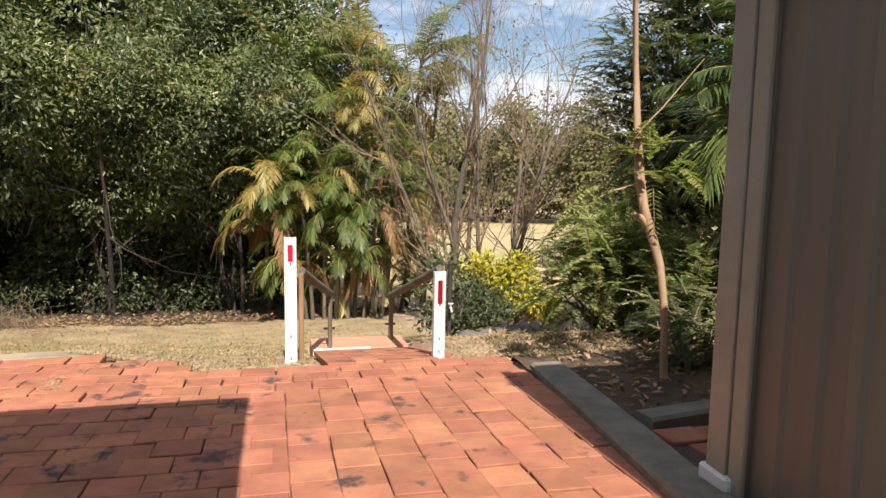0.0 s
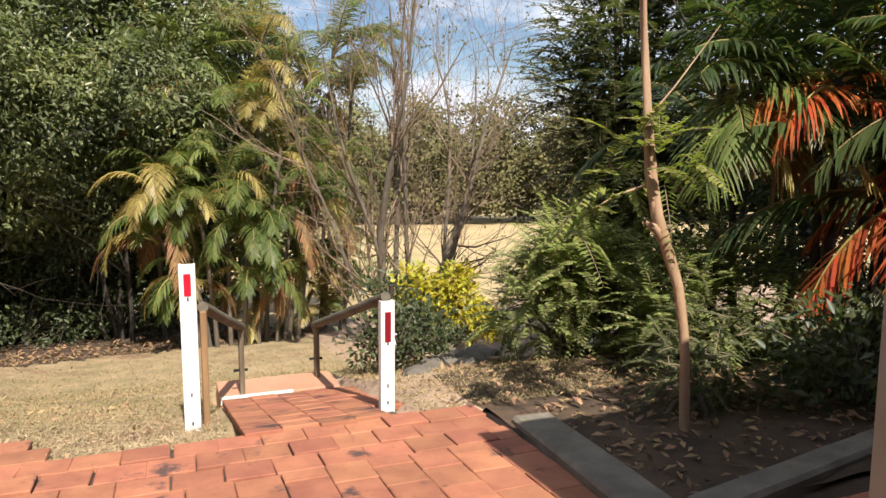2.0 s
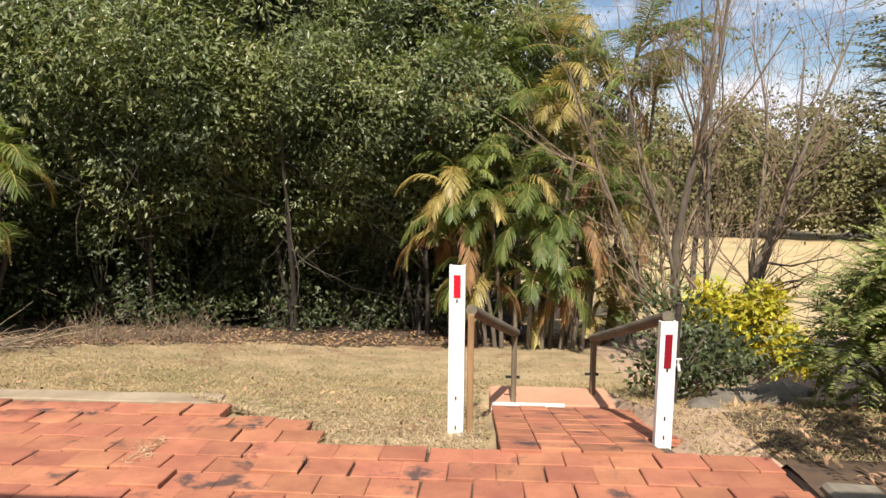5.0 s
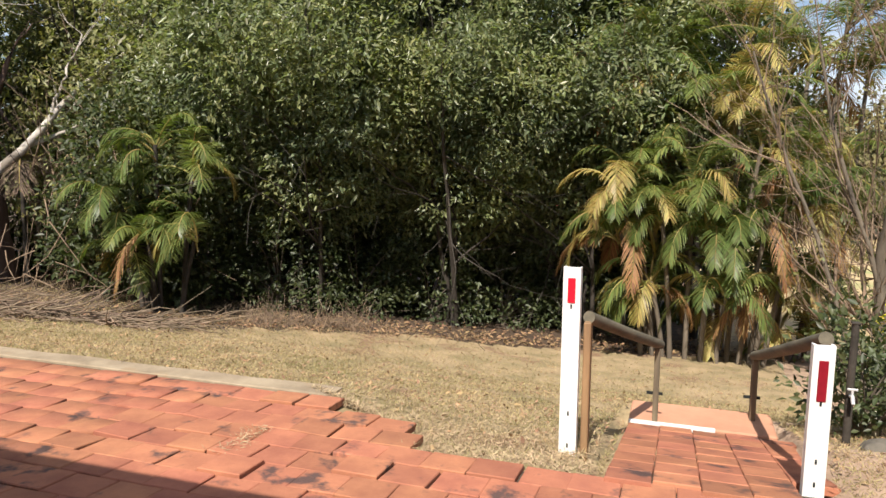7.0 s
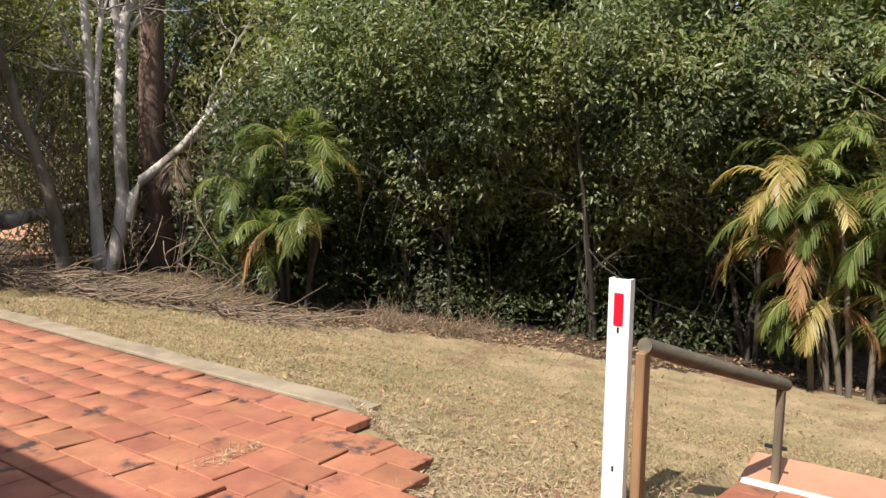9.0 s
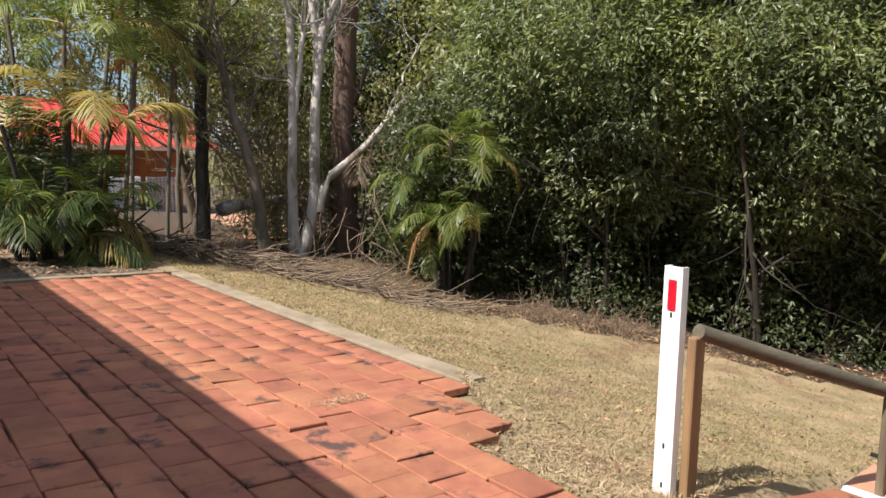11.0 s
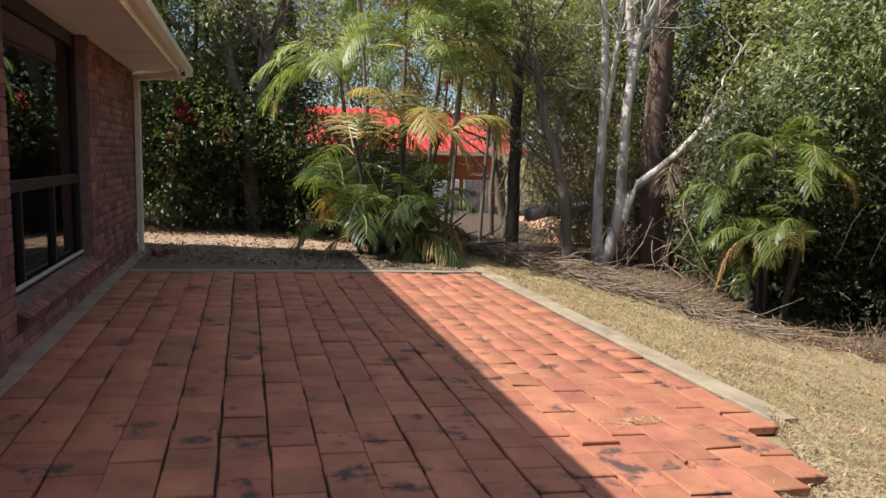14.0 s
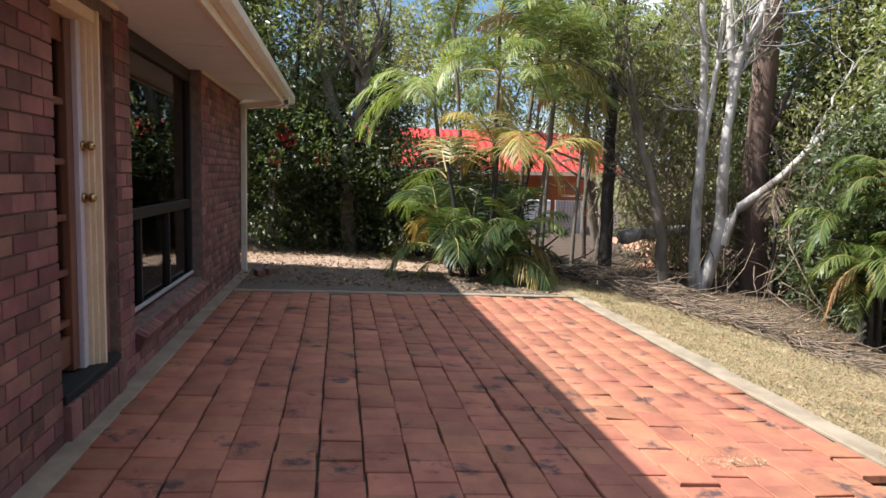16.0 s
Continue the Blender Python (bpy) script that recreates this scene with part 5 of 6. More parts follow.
broad_tree("tree", -24.0, 4.6, 7.0, [(0, 0, 4.6, 0.32, 0.32, 2.5)], M_LEAF_DARK_SHADED, M_BARK_DARK, 420, 9, 0.16, "slim dark columnar conifer behind the neighbouring house", 173, spread=0.2, trunk_r=0.08, base_gap=0.3, stems=1)
rngf = np.random.default_rng(170)
fl = leafy_shrub("shrub", -11.0, 1.9, [(0, 0, 1.2, 0.6, 0.5, 1.2)], 260, 9, 0.10, M_LEAF_DARK_SHADED, "dark shrub with red flower heads", 171, spread=0.22)
for cx, cy, cz in ((0.25, 0.35, 1.95), (0.3, 0.1, 1.65), (0.2, 0.9, 1.62), (0.2, 0.2, 2.1)):
    pts = np.array([[cx, cy, cz]]) + rand_unit(rngf, 70) * 0.09
    leaves("flower", pts, pts - np.array([[cx, cy, cz]]), rand_unit(rngf, 70), 0.07, 0.03, M_FLOWER, fl, "red flower head")["kind"] = "stuff"

# low scrub along the shaded edge
for i, (x, y) in enumerate(((-4.7, 10.5), (-3.9, 11.0))):
    rr = np.random.default_rng(180 + i)
    e = empty("dry_scrub", x, y, ground_z(x, y), "dry brown scrub of tangled stems at the lawn's edge", "scrub", kind="stuff")
    tubes("stem", [limb(rr, (rr.normal() * 0.35, rr.normal() * 0.2, -0.03), (rr.normal() * 0.5, rr.normal() * 0.4, 1), rr.uniform(0.25, 0.6), 0.004, 0.0015, 7, 0.4) for _ in range(140)], M_TWIG, e, 3)

# ---- the neighbouring house ----
nx, ny = -25.0, 12.2
nb_house = empty("neighbouring_house", nx, ny, ground_z(nx, ny), "orange brick house with a bright red tiled roof", "house", kind="structure")
nb_house.matrix_basis = pose(nx, ny, -0.80, 0, 0, 0)
M_NBRICK = mat("orange_brick", (0.52, 0.22, 0.10), 0.9, second=(0.42, 0.17, 0.08), scale=4, bump=0.3, bump_scale=30)
boxed("wall", -5, 0, -11, -2.2, 0, 2.5, M_NBRICK, nb_house, 0)
boxed("wall", -6, -1.5, -2.2, 1.2, 0, 2.5, M_NBRICK, nb_house, 0)
for k in range(28):
    part("brick_course", box(bmesh.new(), -0.002, 0.004, -11, -2.2, 0.03 + k * 0.086, 0.04 + k * 0.086), M_MORTAR, nb_house)
rb = bmesh.new()
for k in range(13):
    x0, x1 = 0.75 - k * 0.33, 0.75 - (k + 1) * 0.33
    z0, z1 = 2.42 + k * 0.135, 2.42 + (k + 1) * 0.135 - 0.02
    n_ = 42
    prev = None
    for j in range(n_ * 4 + 1):
        yy = -11.6 + 13.4 * j / (n_ * 4)
        wv = 0.03 * math.sin(j * math.pi / 2)
        cur2 = (rb.verts.new((x0, yy, z0 + wv)), rb.verts.new((x1, yy, z1 + wv + 0.02)))
        if prev:
            rb.faces.new((prev[0], cur2[0], cur2[1], prev[1]))
        prev = cur2
part("roof_tiles", rb, M_ROOFTILE, nb_house, "bright red roof tiles")
part("roof_back", box(bmesh.new(), -9, 0.6, -11.5, 1.7, 2.36, 2.42), M_SOFFIT, nb_house)
part("fascia", box(bmesh.new(), 0.70, 0.74, -11.6, 1.8, 2.28, 2.44), M_CREAM, nb_house)
for yy in (-3.6, -6.3):
    part("window_frame", box(bmesh.new(), 0.0, 0.05, yy, yy + 1.3, 0.9, 2.1, 0.01), M_METALGREY, nb_house)
    part("window_pane", box(bmesh.new(), 0.05, 0.06, yy + 0.07, yy + 1.23, 0.97, 2.03), M_DARKFRAME, nb_house)
part("post", box(bmesh.new(), 0.45, 0.55, -1.35, -1.25, 0, 2.35), M_CREAM, nb_house)
part("post", box(bmesh.new(), 0.45, 0.55, -2.6, -2.5, 0, 2.35), M_CREAM, nb_house)
scr = empty("lattice_screen", nx + 0.9, ny - 0.4, -0.80, "grey lattice screen standing on the paved yard", "screen")
part("frame", box(bmesh.new(), -0.03, 0.03, -0.55, -0.50, 0, 1.35), M_SCREEN, scr)
part("frame", box(bmesh.new(), -0.03, 0.03, 0.50, 0.55, 0, 1.35), M_SCREEN, scr)
for k in range(13):
    part("slat", box(bmesh.new(), -0.015, -0.003, -0.50, 0.50, 0.04 + k * 0.105, 0.085 + k * 0.105), M_SCREEN, scr)
for k in range(9):
    part("slat", box(bmesh.new(), 0.0, 0.012, -0.48 + k * 0.115, -0.43 + k * 0.115, 0, 1.35), M_SCREEN, scr)
ac = empty("air_conditioner", nx + 0.6, ny - 1.6, -0.80, "white air conditioner unit beside the brick wall", "air conditioner")
part("body", box(bmesh.new(), -0.2, 0.2, -0.5, 0.5, 0.62, 1.35, 0.02), M_WHITE, ac)
part("stand", box(bmesh.new(), -0.18, 0.18, -0.45, 0.45, 0.0, 0.62, 0.01), M_METALGREY, ac)
for k in range(8):
    part("grille_slat", box(bmesh.new(), 0.2, 0.21, -0.4, 0.1, 0.70 + k * 0.075, 0.72 + k * 0.075), M_METALGREY, ac)
yard = bmesh.new()
vs = [yard.verts.new(v) for v in ((-24.6, 1.0, -0.60), (-12.2, 5.6, -0.30), (-12.6, 13.5, -0.62), (-24.6, 16.5, -0.92))]
yard.faces.new(vs)
tagged(part("yard_paving", yard, M_YARD), "pinkish paved yard of the neighbouring house", "paving", kind="structure")

# far shed roof seen through the thicket
hut = empty("far_cottage", -3.4, 30.0, -2.6, "pale cottage with a dull red roof beyond the thicket", "house")
part("wall", box(bmesh.new(), -3, 3, -2, 2, 0, 2.3), M_GUTTER, hut)
rf = bmesh.new()
vv = [rf.verts.new(v) for v in ((-3.4, -2.4, 2.25), (3.4, -2.4, 2.25), (3.4, 0, 3.4), (-3.4, 0, 3.4), (3.4, 2.4, 2.25), (-3.4, 2.4, 2.25))]
rf.faces.new(vv[:4])
rf.faces.new((vv[3], vv[2], vv[4], vv[5]))
rf.faces.new((vv[1], vv[4], vv[2]))
rf.faces.new((vv[0], vv[3], vv[5]))
part("roof", rf, M_ROOFTILE, hut)

# ---- far woods and hill ----
rngh = np.random.default_rng(200)
P_, W_, U_, L_ = [], [], [], []
for k in range(190):
    a = rngh.uniform(-0.2, 1.15)
    dist = rngh.uniform(74, 98)
    x, y = dist * math.sin(a), dist * math.cos(a)
    h = rngh.uniform(7.5, 13.5) + (dist - 74) * 0.08
    gz = ground_z(x, y)
    pts = blob_points(rngh, 72, (x, y, gz + h * 0.55), (rngh.uniform(2, 3.6), 2.5, h * 0.5), 0.5, 0.4, 0.5, gz)
    p, w_, u_ = clump_leaves(rngh, pts, 14, 0.8, 1.0, 0.2)
    P_.append(p)
    W_.append(w_)
    U_.append(u_)
fw = leaves("far_woods", np.concatenate(P_), np.concatenate(W_), np.concatenate(U_), 0.5, 0.34, M_HILL)
tagged(fw, "olive-brown woods along the far side of the field", "woods", kind="stuff")
hill = bmesh.new()
ring = []
for k in range(81):
    a = -1.4 + 2.8 * k / 80
    hgt = 5 + 4 * noise.noise((a * 2.2, 0, 0)) + 1.6 * noise.noise((a * 14, 1, 0)) + 0.8 * noise.noise((a * 50, 2, 0))
    ring.append([hill.verts.new((r * math.sin(a), r * math.cos(a), z)) for r, z in ((110, -7), (130, hgt * 0.5 - 2), (160, hgt), (260, -8))])
for r, q in zip(ring, ring[1:]):
    for k in range(3):
        hill.faces.new((r[k], q[k], q[k + 1], r[k + 1]))
tagged(part("far_hill", hill, M_HILL, smooth=True), "low wooded hill on the horizon", "hill", kind="structure")

# ---- litter, debris and grass ----
def scatter(name, n, sampler, length, width, material, label, category, seed, lift=0.01, tilt=0.35):
    rng = np.random.default_rng(seed)
    pts = np.array([sampler(rng) for _ in range(n)])
    way = rng.normal(size=(n, 3)) * np.array([1, 1, tilt])
    up = np.array([0, 0, 1.0]) + rng.normal(size=(n, 3)) * 0.3
    L = length * rng.uniform(0.5, 1.3, n)
    ob = leaves(name, pts + np.array([0, 0, lift]), way, up, L, L * width, material)
    return tagged(ob, label, category, kind="stuff")


def on_lawn(rng):
    while True:
        x, y = rng.uniform(-9, 3.2), rng.uniform(5.5, 12.5)
        y = 5.5 + (y - 5.5) * rng.uniform(0.3, 1)
        if y < 6.45 and x < -1.5:
            continue
        if y < (5.55 if x > -0.7 else 5.75) and x < 1.5:
            continue
        if 0.36 < x < 1.5 and y < 8.1:
            continue
        if -1.6 < x < -0.75 and y < 6.3 - 0.45 * (x + 1.6):
            continue
        return (x, y, lawn_z(x, y) + 0.005)


def on_edge(rng):
    x = rng.uniform(-9.5, 2.5)
    y = float(np.interp(x, [-12, -7.5, -6.0, -5.1, -3.7, -1.0, 1.0, 3.0], [6.8, 8.0, 8.8, 9.8, 11.1, 12.4, 12.9, 13.2])) + abs(rng.normal()) * 0.9 - 0.25
    return (x, y, lawn_z(x, y) + 0.01)


def on_bed(rng):
    x, y = rng.uniform(2.1, 5.5), rng.uniform(3.75, 7.0)
    return (x, y, max(plane_z(min(y, 5.6)) + 0.03 if y < 5.4 else -9, lawn_z(x, y) + 0.01))


def by_steps(rng):
    x, y = rng.uniform(-1.7, 0.4), 5.58 + abs(rng.normal()) * 0.45
    if x < -0.75:
        y = max(y, 6.35 - 0.5 * (x + 1.6))
    return (x, y, lawn_z(x, y) + 0.012)


rngg = np.random.default_rng(301)
ng = 90000
gp = np.array([on_lawn(rngg) for _ in range(ng)])
gw = rngg.normal(size=(ng, 3)) * np.array([0.8, 0.8, 0.25]) + np.array([0, 0, 0.55])
tagged(leaves("lawn_grass", gp, gw, rand_unit(rngg, ng), rngg.uniform(0.02, 0.055, ng), 0.006, M_GRASS), "short dry straw-coloured grass", "grass", kind="stuff")
scatter("fallen_leaves", 5200, on_lawn, 0.045, 0.45, M_DEADLEAF, "dry leaves fallen on the lawn", "leaves", 302)
scatter("fallen_leaves", 4200, on_edge, 0.08, 0.35, M_DEADLEAF, "dry leaves under the trees", "leaves", 303)
scatter("fallen_leaves", 1500, on_bed, 0.075, 0.4, M_DEADLEAF, "dry leaves on the garden bed", "leaves", 304)
scatter("straw", 8000, by_steps, 0.05, 0.10, M_CLIP, "dry grass clippings beside the paving", "straw", 305)
scatter("straw", 260, lambda r: (-1.52 + r.normal() * 0.035, r.uniform(5.08, 5.50), plane_z(5.3) + r.uniform(0, 0.008)), 0.035, 0.12, M_CLIP, "dry grass caught in a widened paver joint", "straw", 306)
scatter("fallen_leaves", 4200, lambda r: (lambda x, y: (x, y, lawn_z(x, y) + 0.006))(r.uniform(-11.5, -7.1), r.uniform(1.0, 6.2)), 0.07, 0.4, M_DEADLEAF, "dry leaves on the bare ground past the paving", "leaves", 307)

# heap of fallen fronds at the foot of the pale trees
rr = np.random.default_rng(310)
heap = empty("debris_heap", -8.0, 7.6, ground_z(-8.0, 7.6), "long heap of dry fallen fronds and sticks along the trees", "debris")
lines = []
for _ in range(640):
    t = rr.random()
    x = -9.6 + 4.6 * t + rr.normal() * 0.15
    y = 6.75 + 2.3 * t + rr.normal() * 0.21
    z = ground_z(x, y) - ground_z(-8.0, 7.6) + abs(rr.normal()) * 0.11 * (1.3 - t)
    lines.append(limb(rr, (x + 8.0, y - 7.6, z), (1, 0.5 + rr.normal() * 0.7, rr.normal() * 0.2), rr.uniform(0.25, 1.0), rr.uniform(0.004, 0.014), 0.003, 7, 0.14, -0.02))
tubes("dry_frond", lines, M_STRAW, heap, 4)["kind"] = "stuff"
tubes("stick", [limb(rr, (-2.4 + rr.normal() * 0.4, -1.0 + rr.normal() * 0.3, 0.12), (1, 0.3 + rr.normal() * 0.4, 0.12 + rr.normal() * 0.15), rr.uniform(0.8, 2.0), 0.03, 0.008, 7, 0.08) for _ in range(26)], M_BARK_DARK, heap, 6)["kind"] = "stuff"

# rocks beside the path
rk = np.random.default_rng(320)


def rock(x, y, sx, sy, sz, label):
    bm = bmesh.new()
    bmesh.ops.create_icosphere(bm, subdivisions=3, radius=1)
    s = rk.random() * 50
    for v in bm.verts:
        g = 1 + 0.32 * noise.noise(v.co * 1.3 + Vector((s, 0, 0))) + 0.12 * noise.noise(v.co * 4 + Vector((s, 3, 0)))
        v.co = Vector((v.co.x * sx, v.co.y * sy, max(v.co.z, -0.4) * sz)) * g
    ob = part("rock", bm, M_ROCK, None, "", True)
    ob.matrix_basis = pose(x, y, ground_z(x, y) - 0.02, 0, 0, rk.uniform(35, 65))
    tagged(ob, label, "rock", "rocks beside the path")


for x, y, a, b, c in ((2.40, 7.5, 0.40, 0.20, 0.10), (2.85, 7.95, 0.46, 0.22, 0.12), (3.25, 8.5, 0.38, 0.22, 0.11), (2.65, 7.3, 0.20, 0.15, 0.09), (1.9, 6.7, 0.16, 0.12, 0.06)):
    rock(x, y, a, b, c, "flat grey rock half buried beside the path")

# garden tap on a dark post behind the handrail, and a pale pipe stub
tap = empty("garden_tap", 1.75, 6.95, ground_z(1.75, 6.95), "garden tap on a dark slim post among the shrubs", "tap")
tubes("post", [[(0, 0, -0.1, 0.024), (0, 0, 0.4, 0.023), (0.005, 0, 0.75, 0.022)]], M_BARK_DARK, tap, 10)
part("post_cap", box(bmesh.new(), -0.02, 0.03, -0.025, 0.025, 0.748, 0.762, 0.004), M_BARK_DARK, tap)
tubes("spout", [[(0.0, -0.02, 0.30, 0.012), (0.0, -0.08, 0.31, 0.012), (0.0, -0.11, 0.27, 0.011)]], M_METALGREY, tap, 8)
part("handle", box(bmesh.new(), -0.03, 0.03, -0.075, -0.06, 0.345, 0.36, 0.004), M_METALGREY, tap)
tubes("valve", [[(0.0, -0.068, 0.31, 0.008), (0.0, -0.068, 0.35, 0.008)]], M_METALGREY, tap, 8)
stub = empty("pipe_stub", 2.1, 7.75, ground_z(2.1, 7.75), "short pale pipe standing in the soil", "pipe")
tubes("pipe", [[(0, 0, -0.05, 0.03), (0, 0, 0.22, 0.03), (0, 0, 0.225, 0.02)]], M_GUTTER, stub, 12)


# ---- pieces: pavers and bricks ----
def paver_mesh(name, w, d, h=0.045, c=0.005):
    bm = box(bmesh.new(), -w / 2, w / 2, -d / 2, d / 2, -h, 0)
    top = [e for e in bm.edges if all(v.co.z > -0.001 for v in e.verts)]
    bmesh.ops.bevel(bm, geom=top, offset=c, segments=1, affect="EDGES")
    me = bpy.data.meshes.new(name)
    bm.to_mesh(me)
    bm.free()
    return me


rngp = np.random.default_rng(7)
PX, PY = 0.249, 0.2275
paving = tagged(part("paving", box(bmesh.new(), -6.35, 1.88, PAT_Y0 - 0.02, 5.5, -0.4, -0.27), M_BED), "terracotta pavers laid in rows, stained and slightly uneven", "paving", kind="structure")
bed2 = bmesh.new()
for (x0, x1, y0, y1) in ((-6.45, 1.9, 1.86, 5.50), (-7.0, -1.62, 5.50, 6.29), (-1.62, -0.75, 5.50, 5.72), (0.405, 1.42, 5.54, 7.5)):
    zA, zB = (plane_z(y0), plane_z(y1)) if y0 < 5.52 or x1 < 0 else (plane_z(5.6), -0.60)
    vs = [bed2.verts.new(v) for v in ((x0, y0, zA - 0.026), (x1, y0, zA - 0.026), (x1, y1, zB - 0.026), (x0, y1, zB - 0.026))]
    bed2.faces.new(vs)
part("joint_sand", bed2, M_BED, paving, "dark sandy joints between pavers")
variants = [paver_mesh("paver", PX - 0.003 - 0.002 * (k % 3), PY - 0.008 - 0.003 * (k % 2)) for k in range(5)]
for me in variants:
    me.materials.append(M_PAVER)
far_v, far_f = [], []
spots_all = []
row = 0
y = PAT_Y0 + PY / 2
while y < PAT_Y1:
    off = (0.5 * (row % 2) + 0.1 * rngp.random()) * PX
    drift = 0.012 * math.sin(row * 1.3)
    x = 1.88 - PX / 2 - off
    if off > 0.05 and 4.845 < y < 5.6:
        spots_all.append((1.88 - off / 2, y + drift * 0.3, off / PX, row))
    while x > paving_end(y) + 0.06:
        limit = 9.0
        if y > 5.6:
            limit = -1.55 + 0.46 * max(0, (6.2 - y) / 0.22) + (0.06 if row % 2 else -0.05)
            if y < 5.85 and x > -0.7:
                limit = -0.7
        if x > -0.16 + 0.12 * (row % 2) and y < 4.845:
            limit = -9
        if x < limit:
            spots_all.append((x, y + drift * 0.3, 1.0, row))
        x -= PX
    y += PY
    row += 1


# by the shed the rows run the other way
for c in range(9):
    cx = 1.88 - PY * (c + 0.5)
    cut = 0.5 if c % 2 else 0.95
    spots_all.append((cx, 4.845 - PX * cut / 2, -cut, c))
    cy = 4.845 - PX * cut - PX / 2
    while cy > 1.9:
        spots_all.append((cx, cy, -1.0, c))
        cy -= PX


def paver_pose(x, y, slope_z):
    k = 2.3 if y > 4.9 and x < 0.2 and x > -3.2 else 1.15
    return pose(x + rngp.normal() * 0.0025 * k, y + rngp.normal() * 0.0025 * k, slope_z + max(-0.006, rngp.normal() * 0.0026 * k), -2.87 + rngp.normal() * 0.45 * k, rngp.normal() * 0.45 * k, rngp.normal() * 0.6 * k)


near_count = 0
spots_all.sort(key=lambda s: math.hypot(s[0] - 0.0, (s[1] - 4.9) * 0.8))
rest = []
for k, (x, y, wfrac, r) in enumerate(spots_all):
    m = paver_pose(x, y, plane_z(y))
    me = variants[k % 5]
    if wfrac < 0:
        m = m @ Matrix.Rotation(radians(90), 4, "Z") @ Matrix.Diagonal((-wfrac, 1.025, 1, 1))
    elif wfrac < 0.99:
        m = m @ Matrix.Diagonal((wfrac * 0.97, 1, 1, 1))
    if near_count < 265:
        ob = new("paver", me)
        ob.parent = paving
        ob.matrix_basis = m
        near_count += 1
    else:
        rest.append((me, m))
# the path falls away from the paving
for j in range(5):
    xx = 0.40 + PY * (j + 0.5)
    yy = 5.53 + PX * (0.5 if j % 2 else 0.27) + (PX * 2 if j == 4 else 0)
    while yy < 7.42:
        t = (yy - 5.6) / (7.5 - 5.6)
        ob = new("paver", variants[(j * 3 + int(yy * 31)) % 5])
        ob.parent = paving
        ob.matrix_basis = pose(xx, yy, plane_z(5.6) * (1 - t) - 0.60 * t, -12.5 + rngp.normal() * 0.5, rngp.normal() * 0.5, rngp.normal() * 0.6) @ Matrix.Rotation(radians(90), 4, "Z") @ Matrix.Diagonal((1, 1.025, 1, 1))
        yy += PX
# behind the kerb, in the shade of the shed
for i in range(3):
    for j in range(9):
        rest.append((variants[(i + j) % 5], paver_pose(2.23 + PX * j + 0.1 * (i % 2), 3.42 - PY * i, plane_z(3.4) + 0.005)))
V, F, base = [], [], 0
for me, m in rest:
    co = np.zeros(len(me.vertices) * 3)
    me.vertices.foreach_get("co", co)
    co = co.reshape(-1, 3) @ np.array(m.to_3x3()).T + np.array(m.translation)
    me.calc_loop_triangles()
    tri = np.zeros(len(me.loop_triangles) * 3, dtype=np.int32)
    me.loop_triangles.foreach_get("vertices", tri)
    V.append(co)
    F.append(tri.reshape(-1, 3) + base)
    base += len(co)
fp = link_mesh("far_pavers", quick_mesh("far_pavers", np.concatenate(V), np.concatenate(F)), M_PAVER_FAR, paving, "more of the same terracotta pavers")
fp["kind"] = "stuff"
# landing step with a painted edge
step = tagged(part("landing_step", box(bmesh.new(), 0.39, 1.45, 7.56, 8.06, -0.80, -0.605, 0.012), M_YARD), "pale pinkish concrete landing step at the foot of the path", "step", kind="structure")
part("painted_edge", box(bmesh.new(), 0.395, 1.02, 7.548, 7.585, -0.67, -0.601, 0.004), M_WHITE, step, "white painted step edge")

bricks = []
CH, BL = 0.0862, 0.240
rngb = np.random.default_rng(3)


def brick_run(x0, x1, z0, z1):
    """Courses of stretchers between two ends, cut at the ends."""
    c = 0
    z = z0
    while z + 0.03 < z1:
        x = x0 - (BL / 2 if (c + int(round(z0 / CH))) % 2 else 0)
        while x < x1 - 0.01:
            a, b = max(x, x0), min(x + BL, x1)
            if b - a > 0.03:
                bricks.append(((a + b) / 2, b - a - 0.010, z + min(CH, z1 - z) / 2, min(CH, z1 - z) - 0.010))
            x += BL
        z += CH
        c += 1


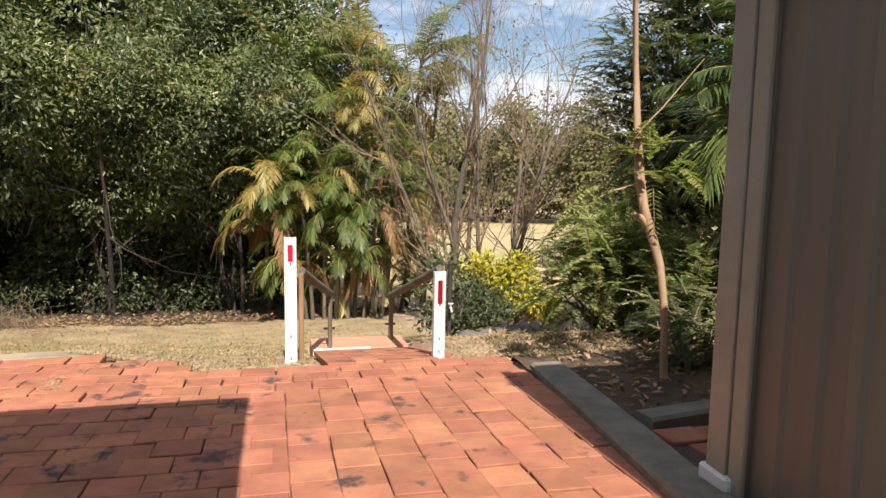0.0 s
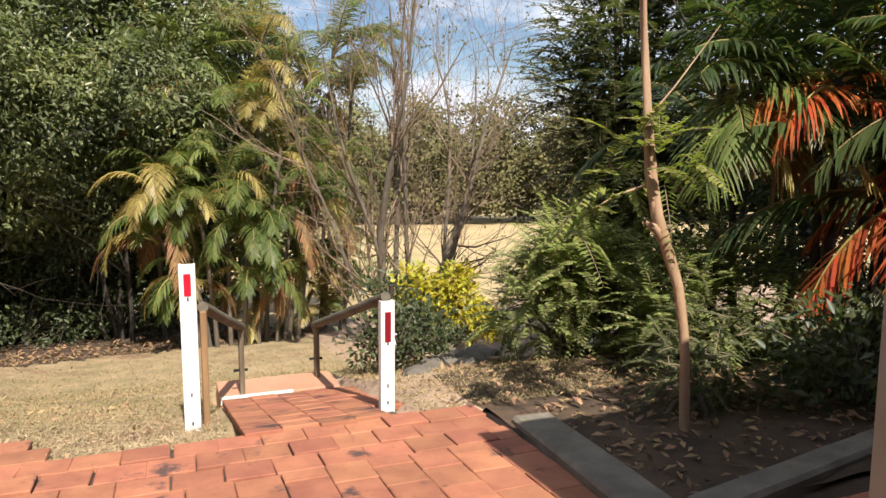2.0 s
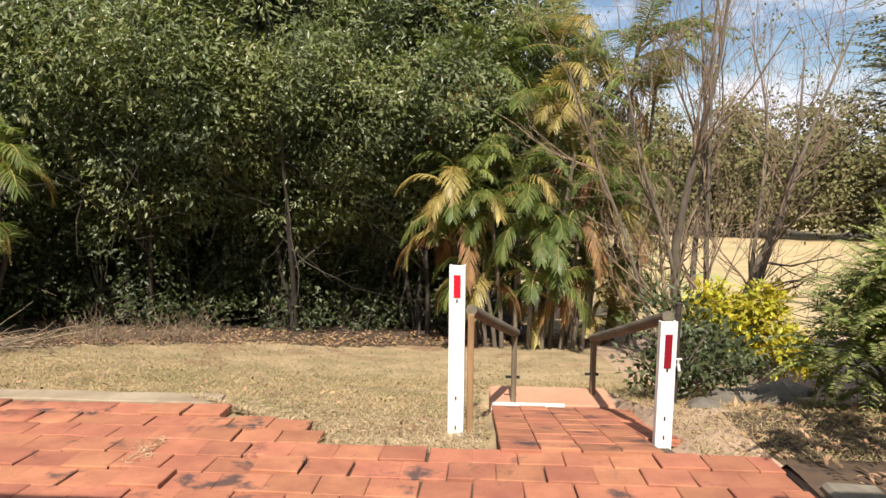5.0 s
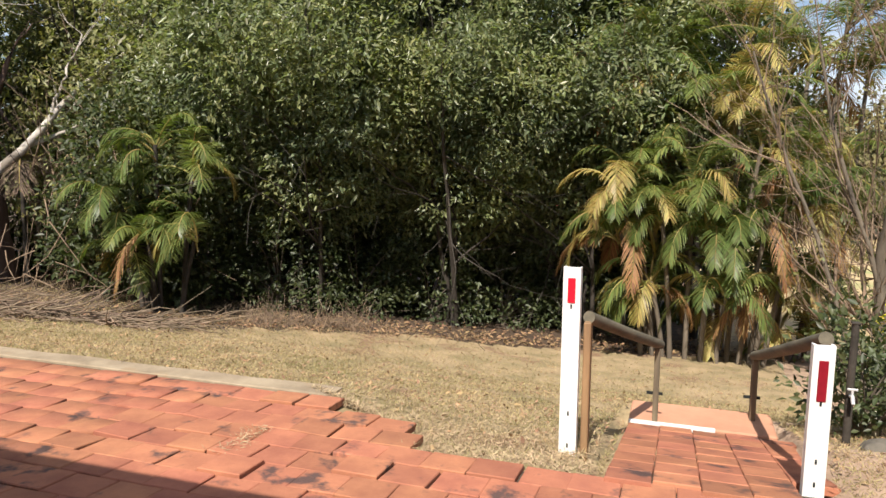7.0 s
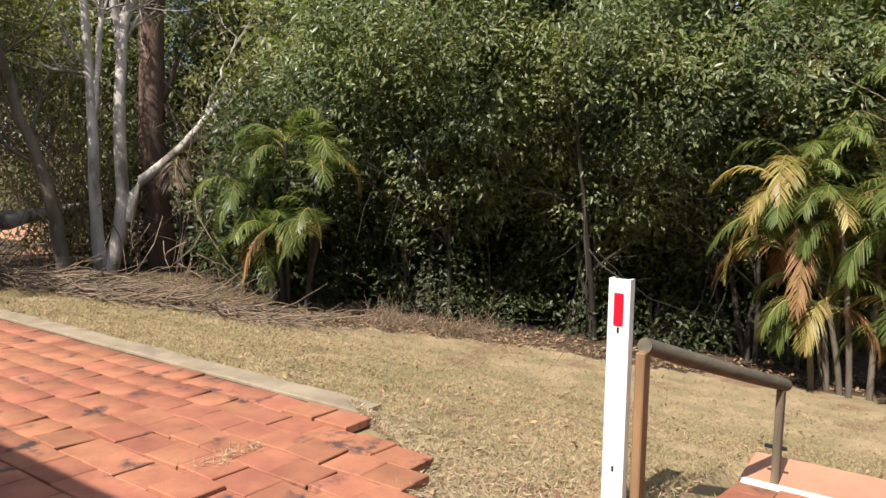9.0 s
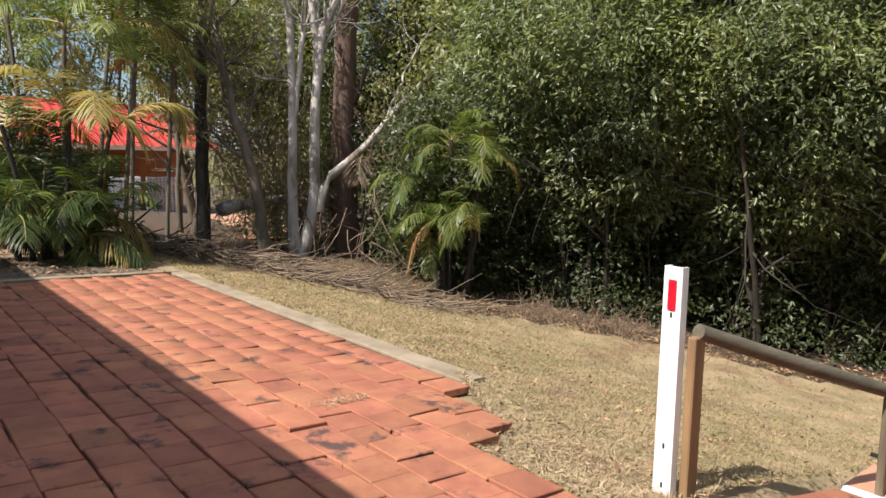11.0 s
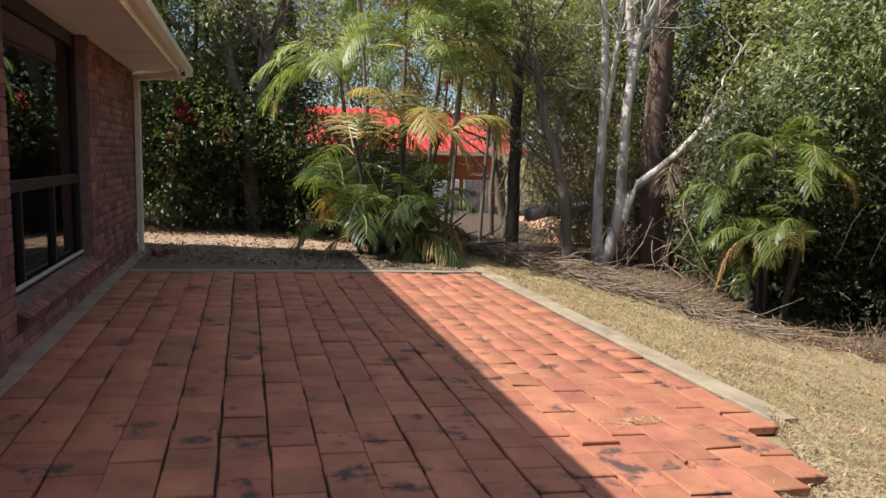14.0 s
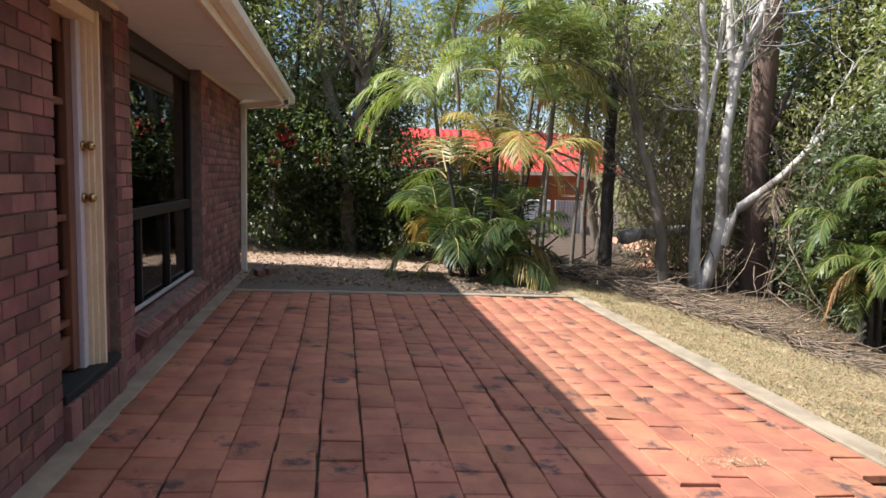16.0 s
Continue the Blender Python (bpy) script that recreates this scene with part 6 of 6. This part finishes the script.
brick_run(DOOR0, -0.78, -0.02, TOP)
brick_run(WIN0, DOOR1, -0.02, TOP)
brick_run(WIN1, WIN0, -0.02, 0.16)
brick_run(WEND, WIN1, -0.02, TOP)
unit = box(bmesh.new(), -0.5, 0.5, -0.5, 0.5, -0.5, 0.5)
bmesh.ops.bevel(unit, geom=[e for e in unit.edges if all(v.co.y > 0 for v in e.verts)], offset=0.025, segments=1, affect="EDGES")
ume = bpy.data.meshes.new("brick")
unit.to_mesh(ume)
unit.free()
ume.materials.append(M_BRICK)
brick_wall = tagged(part("wall_front", box(bmesh.new(), -0.92, -0.80, WY - 0.16, WY - 0.10, 0.1, 0.3), M_MORTAR), "dark red and brown brick wall in stretcher bond", "wall", kind="structure")
bricks.sort(key=lambda b: -b[0])
Vb, Fb, nb = [], [], 0
uco = np.array([v.co[:] for v in ume.vertices])
ume.calc_loop_triangles()
utri = np.array([t.vertices[:] for t in ume.loop_triangles])


def lay(x, y, z, sx, sy, sz, rx=0.0):
    """One brick: an object near the door, joined into the wall further off."""
    global nb
    m = pose(x, y + rngb.normal() * 0.0012, z, rx, 0, 0) @ Matrix.Diagonal((sx, sy, sz, 1))
    if nb < 290:
        ob = new("brick", ume)
        ob.parent = brick_wall
        ob.matrix_basis = m
    else:
        Vb.append(uco @ np.array(m.to_3x3()).T + np.array(m.translation))
        Fb.append(utri + (len(Fb)) * len(uco))
    nb += 1


# soldier bricks below the door, sloping sill bricks below the window
for i in range(11):
    lay(DOOR0 - 0.05 - 0.0862 * i, WY - 0.035, 0.085, 0.076, 0.13, 0.215)
for i in range(28):
    lay(WIN0 - 0.05 - 0.0862 * i, WY - 0.06, 0.255, 0.076, 0.23, 0.10, -26)
for x, sx, z, sz in bricks:
    lay(x, WY - 0.05, z, sx, 0.10, sz)
fb = link_mesh("far_bricks", quick_mesh("far_bricks", np.concatenate(Vb), np.concatenate(Fb)), M_BRICK_FAR, brick_wall, "more bricks of the same wall")
fb["kind"] = "stuff"
